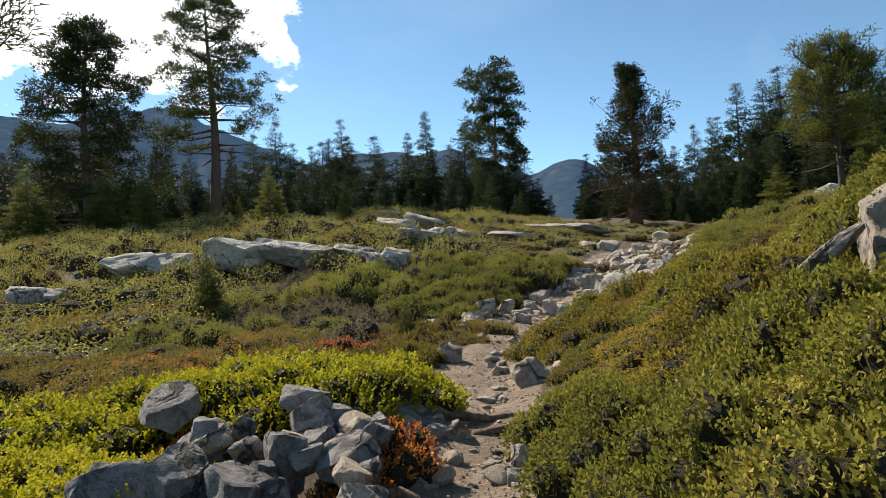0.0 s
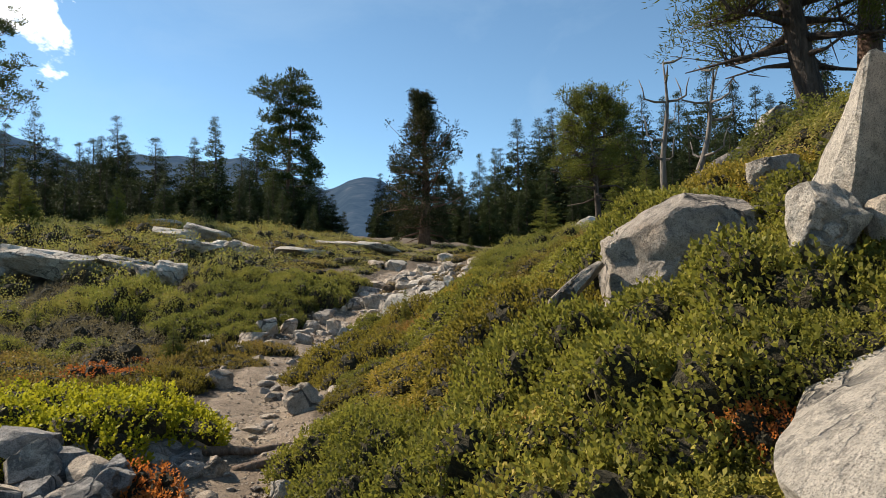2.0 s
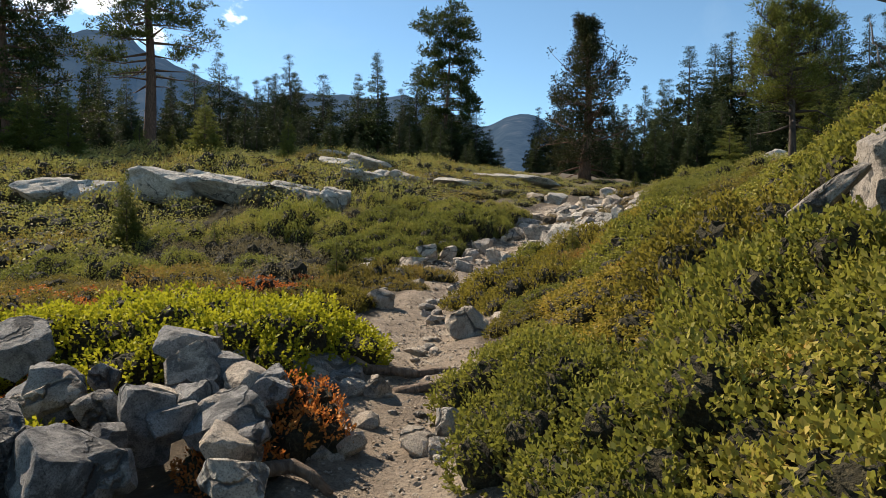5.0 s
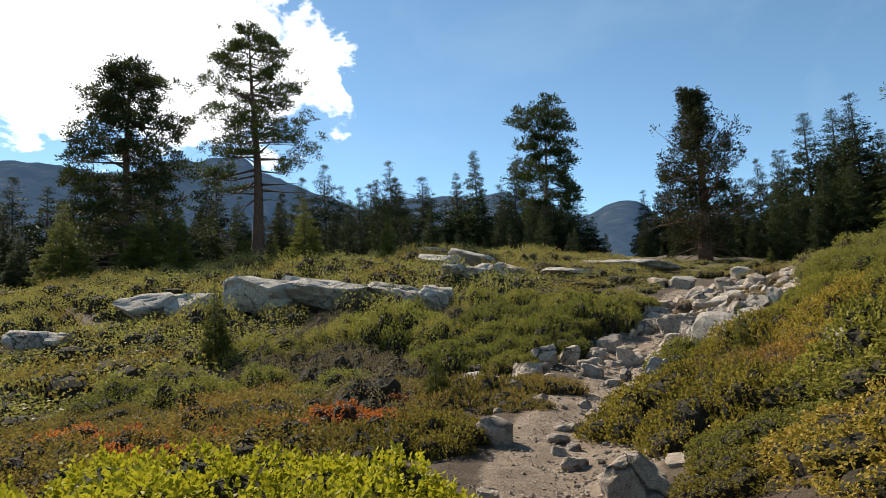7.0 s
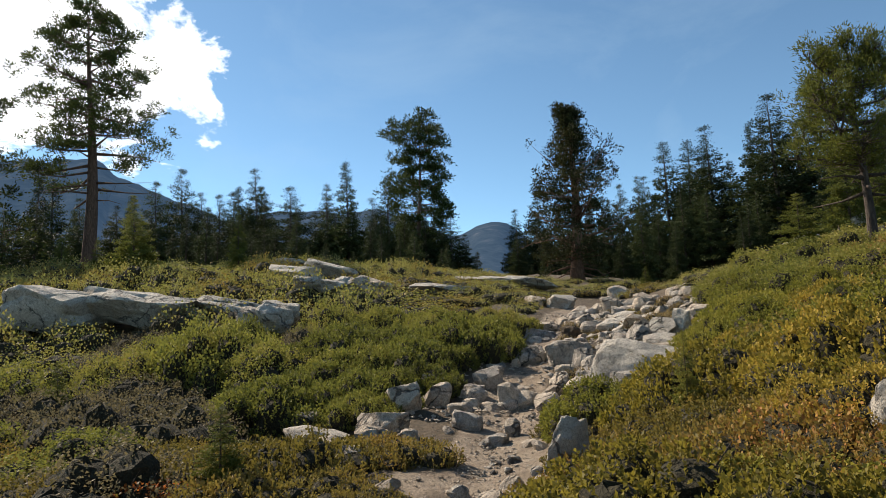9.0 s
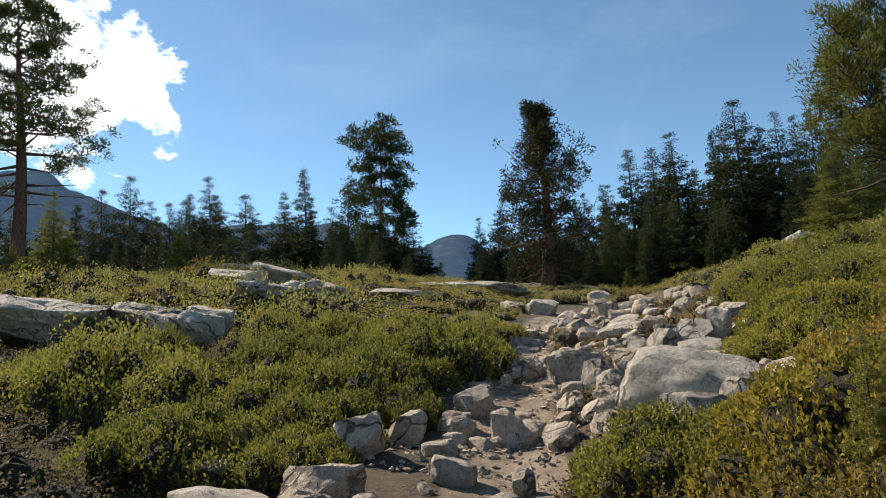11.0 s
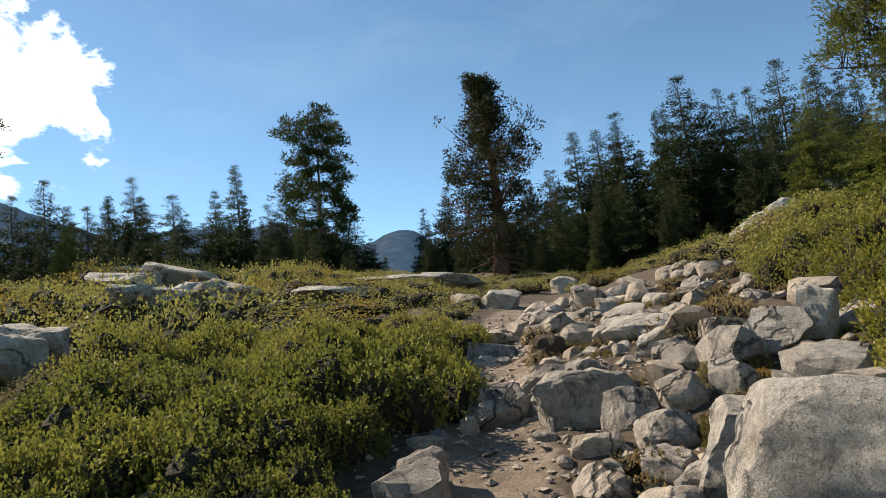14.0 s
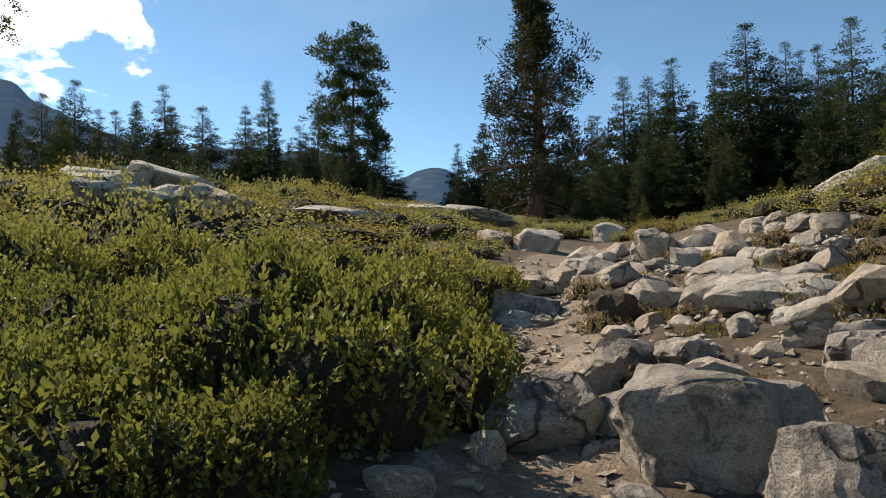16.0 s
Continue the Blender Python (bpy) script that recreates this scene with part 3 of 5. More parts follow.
rock("rock", 107, (-1.26, 3.62, 0.16), (0.28, 0.27, 0.23), DARK_ROCK, "dark angular slate-grey rock lying below the yellow green shrub", (16, -15, 15), 4, 1, 0.075, 3, 0.9)
rock("rock", 108, (-1.09, 3.58, 0.13), (0.32, 0.31, 0.22), GREY_ROCK, "grey granite rock lying below the yellow green shrub", (5, 26, 22), 4, 1, 0.075, 4, 0.9)
rock("rock", 109, (-0.87, 5.09, -0.06), (0.28, 0.27, 0.23), DARK_ROCK, "dark angular slate-grey rock lying below the yellow green shrub", (-4, 4, 15), 4, 1, 0.075, 3, 0.9)
rock("stone", 110, (-0.56, 4.89, -0.04), (0.22, 0.17, 0.23), TAN_ROCK, "tan weathered trail stone lying on the sandy trail", (5, 3, 3), 13, 1, 0.085, 3, 0.45)
rock("rock", 111, (-1.33, 8.54, 0.16), (0.40, 0.31, 0.31), TAN_ROCK, "tan weathered trail stone lying on the sandy trail", (-1, 6, 3), 13, 1, 0.085, 3, 0.45)
rock("rock", 112, (-0.09, 6.88, 0.12), (0.44, 0.35, 0.39), TAN_ROCK, "tan weathered trail stone lying on the sandy trail", (-0, -0, 9), 13, 1, 0.085, 4, 0.45)
rock("stone", 113, (0.03, 4.23, -0.06), (0.18, 0.14, 0.19), GRANITE, "small pale granite rock lying on the sandy trail", (5, 1, 14), 13, 1, 0.085, 3, 0.45)
rock("stone", 114, (0.01, 3.90, -0.11), (0.13, 0.10, 0.15), GREY_ROCK, "small grey granite rock lying on the sandy trail", (-4, 4, -3), 13, 1, 0.085, 3, 0.45)
rock("rock", 115, (-0.55, 7.98, -0.00), (0.23, 0.18, 0.14), TAN_ROCK, "tan weathered trail stone lying on the sandy trail", (0, 7, 15), 13, 1, 0.085, 3, 0.45)
rock("stone", 116, (-1.00, 6.75, 0.03), (0.17, 0.14, 0.15), TAN_ROCK, "small tan weathered trail stone lying on the sandy trail", (0, 4, 16), 13, 1, 0.085, 3, 0.45)
rock("rock", 117, (-0.52, 6.36, -0.06), (0.23, 0.18, 0.11), TAN_ROCK, "tan weathered trail stone lying on the sandy trail", (4, 2, 10), 13, 1, 0.085, 3, 0.45)
rock("stone", 118, (-0.72, 8.40, 0.01), (0.17, 0.13, 0.14), GREY_ROCK, "small grey granite rock lying on the sandy trail", (6, 6, 3), 13, 1, 0.085, 3, 0.45)
# stones heaped beside the trail
rock("boulder", 120, (-2.43, 13.19, 0.19), (0.78, 0.61, 0.37), GRANITE, "large pale granite rock lying beside the trail", (-3, 5, 9), 13, 1, 0.085, 4, 0.45)
rock("boulder", 121, (-1.64, 13.12, 0.32), (0.64, 0.50, 0.40), TAN_ROCK, "large tan weathered trail stone lying beside the trail", (1, -4, 10), 13, 1, 0.085, 4, 0.45)
rock("rock", 122, (-2.11, 16.16, 0.60), (0.35, 0.27, 0.44), TAN_ROCK, "tan weathered trail stone lying beside the trail", (4, -1, 15), 13, 1, 0.085, 3, 0.45)
rock("rock", 123, (-1.57, 14.38, 0.47), (0.47, 0.37, 0.50), TAN_ROCK, "tan weathered trail stone lying beside the trail", (2, -5, 10), 13, 1, 0.085, 3, 0.45)
rock("rock", 124, (-1.32, 15.81, 0.56), (0.42, 0.33, 0.42), GREY_ROCK, "grey granite rock lying beside the trail", (5, 2, -6), 13, 1, 0.085, 3, 0.45)
rock("rock", 125, (-1.62, 11.53, 0.24), (0.27, 0.21, 0.32), GREY_ROCK, "grey granite rock lying beside the trail", (6, -7, 23), 13, 1, 0.085, 3, 0.45)
rock("rock", 126, (-2.74, 13.95, 0.29), (0.35, 0.27, 0.34), GREY_ROCK, "grey granite rock lying beside the trail", (3, 6, 5), 13, 1, 0.085, 3, 0.45)
rock("rock", 127, (-2.12, 12.61, 0.19), (0.27, 0.21, 0.28), TAN_ROCK, "tan weathered trail stone lying beside the trail", (5, 6, 18), 13, 1, 0.085, 3, 0.45)
rock("rock", 128, (-1.20, 10.68, 0.18), (0.27, 0.21, 0.19), TAN_ROCK, "tan weathered trail stone lying beside the trail", (3, -7, 3), 13, 1, 0.085, 3, 0.45)
rock("rock", 129, (-0.72, 13.70, 0.28), (0.39, 0.31, 0.30), GREY_ROCK, "grey granite rock lying beside the trail", (-3, 6, 10), 13, 1, 0.085, 3, 0.45)
rock("rock", 130, (-0.84, 14.49, 0.35), (0.38, 0.30, 0.21), TAN_ROCK, "tan weathered trail stone lying beside the trail", (-4, 2, 8), 13, 1, 0.085, 3, 0.45)
rock("rock", 131, (-0.73, 15.50, 0.48), (0.36, 0.29, 0.26), GREY_ROCK, "grey granite rock lying beside the trail", (-6, 7, -5), 13, 1, 0.085, 3, 0.45)
rock("rock", 132, (-0.51, 15.97, 0.61), (0.42, 0.33, 0.43), GREY_ROCK, "grey granite rock lying beside the trail", (-5, -5, -9), 13, 1, 0.085, 3, 0.45)
rock("rock", 133, (-0.18, 15.13, 0.41), (0.37, 0.29, 0.48), TAN_ROCK, "tan weathered trail stone lying beside the trail", (4, -6, -6), 13, 1, 0.085, 3, 0.45)
rock("stone", 134, (-0.67, 10.96, 0.09), (0.19, 0.15, 0.15), GRANITE, "small pale granite rock lying beside the trail", (5, -7, 3), 13, 1, 0.085, 3, 0.45)
rock("stone", 135, (-0.24, 10.94, 0.12), (0.21, 0.17, 0.21), TAN_ROCK, "tan weathered trail stone lying beside the trail", (3, -3, -12), 13, 1, 0.085, 3, 0.45)
rock("stone", 136, (-0.19, 13.49, 0.21), (0.19, 0.15, 0.28), TAN_ROCK, "small tan weathered trail stone lying beside the trail", (-2, -2, -11), 13, 1, 0.085, 3, 0.45)
rock("stone", 137, (-2.75, 12.19, 0.17), (0.21, 0.17, 0.24), GREY_ROCK, "grey granite rock lying beside the trail", (2, 4, 20), 13, 1, 0.085, 3, 0.45)
rock("rock", 138, (-2.42, 15.20, 0.38), (0.42, 0.33, 0.29), GREY_ROCK, "grey granite rock lying beside the trail", (-4, -3, 22), 13, 1, 0.085, 3, 0.45)
rock("rock", 139, (-1.31, 12.75, 0.24), (0.25, 0.20, 0.25), TAN_ROCK, "tan weathered trail stone lying beside the trail", (-5, -1, 7), 13, 1, 0.085, 3, 0.45)
rock("rock", 140, (-1.65, 12.78, 0.23), (0.30, 0.24, 0.30), TAN_ROCK, "tan weathered trail stone lying beside the trail", (0, -4, 11), 13, 1, 0.085, 3, 0.45)
rock("rock", 141, (-0.37, 13.10, 0.14), (0.25, 0.20, 0.16), GREY_ROCK, "grey granite rock lying beside the trail", (2, 3, -2), 13, 1, 0.085, 3, 0.45)
rock("rock", 142, (-0.92, 11.95, 0.15), (0.23, 0.18, 0.11), GREY_ROCK, "grey granite rock lying beside the trail", (-1, 3, 10), 13, 1, 0.085, 3, 0.45)
rock("rock", 143, (-4.11, 12.19, 0.16), (0.33, 0.26, 0.15), GRANITE, "pale granite rock lying beside the trail", (5, 5, 21), 13, 1, 0.085, 3, 0.45)
rock("rock", 144, (-1.74, 13.46, 0.25), (0.26, 0.21, 0.23), TAN_ROCK, "tan weathered trail stone lying beside the trail", (5, -3, 12), 13, 1, 0.085, 3, 0.45)
rock("rock", 145, (0.18, 10.88, 0.37), (0.31, 0.18, 0.63), GRANITE, "pale granite rock lying half hidden in a low shrub", (6, 20, -4), 7, 1, 0.085, 4, 0.1)
# rocks of the stony climb
rock("rock", 147, (-1.86, 15.46, 0.52), (0.36, 0.28, 0.45), TAN_ROCK, "tan weathered trail stone lying on the stony climb", (2, 0, 1), 13, 1, 0.085, 4, 0.45)
rock("rock", 148, (-1.18, 14.97, 0.47), (0.39, 0.31, 0.44), TAN_ROCK, "tan weathered trail stone lying on the stony climb", (3, 4, 9), 13, 1, 0.085, 4, 0.45)
rock("rock", 149, (-1.52, 15.06, 0.38), (0.39, 0.30, 0.22), TAN_ROCK, "tan weathered trail stone lying on the stony climb", (3, -6, 6), 13, 1, 0.085, 4, 0.45)
rock("rock", 150, (-0.65, 15.27, 0.44), (0.32, 0.25, 0.29), GREY_ROCK, "grey granite rock lying on the stony climb", (-1, -6, 1), 13, 1, 0.085, 4, 0.45)
rock("rock", 151, (-0.72, 14.95, 0.37), (0.26, 0.21, 0.17), TAN_ROCK, "tan weathered trail stone lying on the stony climb", (5, 2, 4), 13, 1, 0.085, 3, 0.45)
rock("rock", 152, (-0.01, 15.15, 0.36), (0.44, 0.34, 0.33), TAN_ROCK, "tan weathered trail stone lying on the stony climb", (-1, -3, -15), 13, 1, 0.085, 4, 0.45)
rock("rock", 153, (-0.46, 16.13, 0.61), (0.36, 0.28, 0.37), TAN_ROCK, "tan weathered trail stone lying on the stony climb", (3, 3, -12), 13, 1, 0.085, 4, 0.45)
rock("rock", 154, (0.57, 15.85, 0.59), (0.31, 0.25, 0.29), TAN_ROCK, "tan weathered trail stone lying on the stony climb", (1, 1, -15), 13, 1, 0.085, 3, 0.45)
rock("rock", 155, (0.75, 15.24, 0.53), (0.39, 0.31, 0.31), TAN_ROCK, "tan weathered trail stone lying on the stony climb", (-5, -4, -26), 13, 1, 0.085, 4, 0.45)
rock("rock", 156, (0.77, 14.88, 0.47), (0.36, 0.29, 0.27), TAN_ROCK, "tan weathered trail stone lying on the stony climb", (-4, -0, -22), 13, 1, 0.085, 4, 0.45)
rock("rock", 157, (0.31, 14.93, 0.38), (0.38, 0.30, 0.26), TAN_ROCK, "tan weathered trail stone lying on the stony climb", (2, 0, -2), 13, 1, 0.085, 4, 0.45)
rock("rock", 158, (0.98, 15.74, 0.65), (0.35, 0.27, 0.25), GREY_ROCK, "grey granite rock lying on the stony climb", (-1, 5, -27), 13, 1, 0.085, 4, 0.45)
rock("rock", 159, (-0.02, 15.82, 0.44), (0.30, 0.23, 0.20), TAN_ROCK, "tan weathered trail stone lying on the stony climb", (-0, 8, -15), 13, 1, 0.085, 3, 0.45)
rock("rock", 160, (0.44, 15.32, 0.46), (0.27, 0.21, 0.21), TAN_ROCK, "tan weathered trail stone lying on the stony climb", (2, 1, -2), 13, 1, 0.085, 3, 0.45)
rock("boulder", 161, (1.51, 14.65, 0.79), (1.32, 0.69, 0.77), GRANITE, "large smooth pale granite boulder beside the trail", (0, 5, -35), 8, 0.88, 0.04, 5, 0.15, facets=[((.42, -.9, -.25), .8)])
rock("rock", 162, (0.24, 17.62, 0.86), (0.57, 0.43, 0.48), GREY_ROCK, "grey granite rock lying on the stony climb", (1, 3, -11), 17, 1, 0.09, 4, 0.3)
rock("boulder", 163, (0.85, 17.13, 0.87), (0.81, 0.60, 0.59), GREY_ROCK, "large grey granite rock lying on the stony climb", (-4, 2, -13), 17, 1, 0.09, 4, 0.3)
rock("rock", 164, (1.11, 16.68, 0.84), (0.52, 0.39, 0.42), GREY_ROCK, "grey granite rock lying on the stony climb", (1, -5, -39), 17, 1, 0.09, 4, 0.3)
rock("rock", 165, (1.18, 18.27, 1.06), (0.37, 0.32, 0.26), GREY_ROCK, "grey granite rock lying on the stony climb", (-2, -3, -12), 17, 1, 0.09, 4, 0.3)
rock("rock", 166, (0.65, 18.26, 0.95), (0.40, 0.34, 0.30), TAN_ROCK, "tan weathered trail stone lying on the stony climb", (-1, -1, -6), 17, 1, 0.09, 4, 0.3)
rock("boulder", 167, (2.11, 19.09, 1.37), (0.88, 0.59, 0.37), GRANITE, "large pale granite rock lying on the stony climb", (-2, 6, -31), 17, 1, 0.09, 4, 0.3)
rock("rock", 168, (-0.40, 17.02, 0.74), (0.28, 0.22, 0.16), TAN_ROCK, "tan weathered trail stone lying on the stony climb", (-0, 0, 8), 17, 1, 0.09, 4, 0.3)
rock("rock", 169, (0.48, 20.66, 1.14), (0.41, 0.28, 0.19), GRANITE, "pale granite rock lying on the stony climb", (5, 3, -18), 17, 1, 0.09, 4, 0.3)
rock("rock", 170, (1.77, 20.34, 1.34), (0.37, 0.29, 0.24), TAN_ROCK, "tan weathered trail stone lying on the stony climb", (2, -6, -13), 17, 1, 0.09, 4, 0.3)
rock("stone", 171, (1.74, 21.05, 1.39), (0.20, 0.16, 0.17), TAN_ROCK, "small tan weathered trail stone lying on the stony climb", (-4, 2, -24), 17, 1, 0.09, 3, 0.3)
rock("rock", 172, (1.93, 18.54, 1.26), (0.25, 0.20, 0.16), GRANITE, "pale granite rock lying on the stony climb", (3, -5, -20), 17, 1, 0.09, 4, 0.3)
rock("rock", 173, (2.08, 18.36, 1.28), (0.24, 0.19, 0.13), GRANITE, "pale granite rock lying on the stony climb", (5, 7, -40), 17, 1, 0.09, 4, 0.3)
rock("rock", 174, (2.16, 18.17, 1.32), (0.28, 0.22, 0.16), GRANITE, "pale granite rock lying on the stony climb", (-3, 3, -41), 17, 1, 0.09, 4, 0.3)
rock("rock", 175, (1.89, 17.79, 1.16), (0.42, 0.32, 0.29), GRANITE, "pale granite rock lying on the stony climb", (-0, -7, -22), 17, 1, 0.09, 4, 0.3)
rock("rock", 176, (1.76, 18.07, 1.19), (0.26, 0.20, 0.17), TAN_ROCK, "tan weathered trail stone lying on the stony climb", (-6, 2, -29), 17, 1, 0.09, 4, 0.3)
rock("rock", 177, (1.38, 22.64, 1.53), (0.53, 0.41, 0.37), TAN_ROCK, "tan weathered trail stone lying on the stony climb", (-6, -3, -15), 17, 1, 0.09, 4, 0.3)
rock("rock", 178, (1.69, 21.66, 1.52), (0.56, 0.44, 0.35), TAN_ROCK, "tan weathered trail stone lying on the stony climb", (2, -7, -7), 17, 1, 0.09, 4, 0.3)
rock("stone", 179, (1.67, 18.63, 1.19), (0.18, 0.14, 0.17), GREY_ROCK, "small grey granite rock lying on the stony climb", (-6, -7, -13), 17, 1, 0.09, 3, 0.3)
rock("stone", 180, (1.54, 18.06, 1.11), (0.18, 0.14, 0.14), TAN_ROCK, "small tan weathered trail stone lying on the stony climb", (6, -5, -37), 17, 1, 0.09, 3, 0.3)
rock("rock", 181, (1.09, 19.35, 1.11), (0.28, 0.22, 0.13), TAN_ROCK, "tan weathered trail stone lying on the stony climb", (-4, 3, -22), 17, 1, 0.09, 3, 0.3)
rock("rock", 182, (1.63, 19.04, 1.18), (0.27, 0.21, 0.14), TAN_ROCK, "tan weathered trail stone lying on the stony climb", (-2, 5, -24), 17, 1, 0.09, 3, 0.3)
rock("stone", 183, (0.47, 17.75, 0.85), (0.14, 0.11, 0.20), TAN_ROCK, "small tan weathered trail stone lying on the stony climb", (4, 3, -15), 17, 1, 0.09, 3, 0.3)
rock("stone", 184, (-0.03, 17.36, 0.78), (0.17, 0.13, 0.20), TAN_ROCK, "small tan weathered trail stone lying on the stony climb", (-5, 6, -11), 17, 1, 0.09, 3, 0.3)
rock("stone", 185, (-0.29, 17.19, 0.76), (0.16, 0.13, 0.13), DARK_ROCK, "small dark angular slate-grey rock lying on the stony climb", (-0, -8, -0), 17, 1, 0.09, 3, 0.3)
rock("stone", 186, (1.75, 17.41, 1.05), (0.15, 0.13, 0.18), GREY_ROCK, "small grey granite rock lying on the stony climb", (-1, -1, -45), 17, 1, 0.09, 3, 0.3)
rock("rock_slab", 187, (0.64, 22.34, 1.44), (1.28, 0.62, 0.25), TAN_ROCK, "long flat stone laid as a trail step", (4, -1, -10), 3, 1, 0.085, 4, 1)
rock("rock_slab", 188, (0.55, 21.02, 1.24), (0.94, 0.37, 0.34), DARK_ROCK, "long dark stone laid as a trail step", (-1, 8, 0), 3, 1, 0.085, 4, 1)
rock("rock", 189, (2.58, 23.04, 1.88), (0.60, 0.47, 0.58), TAN_ROCK, "tan weathered trail stone lying on the stony climb", (-3, -2, -7), 13, 1, 0.085, 3, 0.45)
rock("rock", 190, (3.04, 22.93, 1.88), (0.40, 0.32, 0.37), TAN_ROCK, "tan weathered trail stone lying on the stony climb", (-4, -8, -16), 13, 1, 0.085, 3, 0.45)
rock("rock", 191, (3.08, 21.89, 1.84), (0.42, 0.33, 0.40), TAN_ROCK, "tan weathered trail stone lying on the stony climb", (0, 2, -29), 13, 1, 0.085, 3, 0.45)
rock("boulder", 192, (4.43, 32.35, 2.68), (0.85, 0.67, 0.70), TAN_ROCK, "large tan weathered trail stone lying on the stony climb", (1, -1, -21), 13, 1, 0.085, 3, 0.45)
rock("boulder", 193, (1.72, 27.34, 2.21), (1.01, 0.79, 0.60), GRANITE, "large pale granite rock lying on the stony climb", (4, -2, -12), 13, 1, 0.085, 4, 0.45)
rock("rock", 194, (1.91, 24.25, 1.79), (0.50, 0.40, 0.41), TAN_ROCK, "tan weathered trail stone lying on the stony climb", (3, -4, -22), 13, 1, 0.085, 3, 0.45)
rock("boulder", 195, (0.90, 27.74, 2.28), (0.71, 0.56, 0.46), TAN_ROCK, "large tan weathered trail stone lying on the stony climb", (5, 6, -11), 13, 1, 0.085, 3, 0.45)
rock("rock", 196, (3.04, 20.80, 1.70), (0.36, 0.28, 0.19), TAN_ROCK, "tan weathered trail stone lying on the stony climb", (-1, -5, -26), 13, 1, 0.085, 3, 0.45)
rock("rock", 197, (3.74, 20.98, 1.82), (0.33, 0.26, 0.19), GRANITE, "pale granite rock lying on the stony climb", (-5, 7, -24), 13, 1, 0.085, 3, 0.45)
rock("rock", 198, (3.24, 20.67, 1.69), (0.42, 0.33, 0.17), GREY_ROCK, "grey granite rock lying on the stony climb", (-3, 8, -13), 13, 1, 0.085, 3, 0.45)
rock("rock", 199, (2.37, 16.97, 1.25), (0.52, 0.41, 0.47), GRANITE, "pale granite rock lying on the stony climb", (3, 7, -32), 13, 1, 0.085, 4, 0.45)
rock("rock", 200, (2.72, 16.91, 1.37), (0.31, 0.24, 0.54), GRANITE, "pale granite rock lying on the stony climb", (1, -8, -39), 13, 1, 0.085, 4, 0.45)
rock("rock", 201, (1.78, 16.50, 1.01), (0.33, 0.26, 0.36), GRANITE, "pale granite rock lying on the stony climb", (6, -3, -39), 13, 1, 0.085, 4, 0.45)
rock("rock", 202, (0.73, 16.38, 0.69), (0.36, 0.28, 0.22), TAN_ROCK, "tan weathered trail stone lying beside the trail", (-5, 2, -25), 13, 1, 0.085, 4, 0.45)
rock("rock", 203, (1.11, 16.13, 0.74), (0.42, 0.33, 0.38), GREY_ROCK, "grey granite rock lying beside the trail", (-6, 0, -23), 13, 1, 0.085, 4, 0.45)
rock("stone", 204, (0.95, 15.75, 0.62), (0.21, 0.16, 0.15), TAN_ROCK, "tan weathered trail stone lying beside the trail", (-4, 0, -26), 13, 1, 0.085, 4, 0.45)
rock("rock", 205, (1.05, 15.51, 0.61), (0.29, 0.23, 0.26), GREY_ROCK, "grey granite rock lying beside the trail", (3, -3, -26), 13, 1, 0.085, 4, 0.45)
rock("boulder", 206, (1.31, 15.26, 0.75), (0.70, 0.40, 0.60), GRANITE, "broad pale granite boulder at the edge of the climb", (-2, 3, -34), 4, 1, 0.085, 5, 0.45)
rock("rock", 207, (-0.43, 16.39, 0.65), (0.40, 0.31, 0.35), GREY_ROCK, "grey granite rock lying beside the trail", (2, -2, 11), 13, 1, 0.085, 4, 0.45)
rock("rock", 208, (0.61, 15.81, 0.56), (0.29, 0.23, 0.23), TAN_ROCK, "tan weathered trail stone lying beside the trail", (-1, 0, -16), 13, 1, 0.085, 4, 0.45)
rock("rock", 209, (-0.59, 16.08, 0.59), (0.30, 0.23, 0.23), DARK_ROCK, "dark angular slate-grey rock lying beside the trail", (0, 4, 1), 13, 1, 0.085, 4, 0.45)
rock("earth_clump", 210, (1.21, 19.95, 1.24), (0.42, 0.37, 0.37), DIRT, "brown clod of earth and roots among the climb rocks", (4, 6, -18), 4, 0.7, 0.16, 4, 0)
# outcrops on the north-west rise
rock("rock_slab", 212, (-11.79, 22.78, 2.36), (3.25, 2.77, 1.34), GRANITE, "long pale granite outcrop slab rising from shrubs", (-6, 6, 41), 12, 1, 0.09, 4, 0.1, facets=[((0.1, -0.25, 1), 0.5), ((-0.2, -0.8, 0.6), 0.62)])
rock("rock_slab", 213, (-9.77, 22.86, 2.27), (3.24, 2.76, 1.19), GRANITE, "long pale granite outcrop slab rising from shrubs", (-6, 10, 28), 12, 1, 0.09, 4, 0.1, facets=[((0.1, -0.25, 1), 0.5), ((-0.2, -0.8, 0.6), 0.62)])
rock("rock_slab", 214, (-8.83, 23.36, 2.29), (2.00, 1.74, 0.84), GRANITE, "long pale granite outcrop slab rising from shrubs", (-6, 7, 32), 12, 1, 0.09, 4, 0.1, facets=[((0.1, -0.25, 1), 0.5), ((-0.2, -0.8, 0.6), 0.62)])
rock("rock_slab", 215, (-7.58, 23.38, 2.24), (1.99, 1.73, 0.74), GRANITE, "long pale granite outcrop slab rising from shrubs", (-6, 10, 11), 12, 1, 0.09, 4, 0.1, facets=[((0.1, -0.25, 1), 0.5), ((-0.2, -0.8, 0.6), 0.62)])
rock("rock_slab", 216, (-5.97, 20.90, 1.87), (0.87, 0.77, 0.65), GREY_ROCK, "long pale granite outcrop slab rising from shrubs", (-6, 7, 20), 12, 1, 0.09, 4, 0.1, facets=[((0.1, -0.25, 1), 0.5), ((-0.2, -0.8, 0.6), 0.62)])
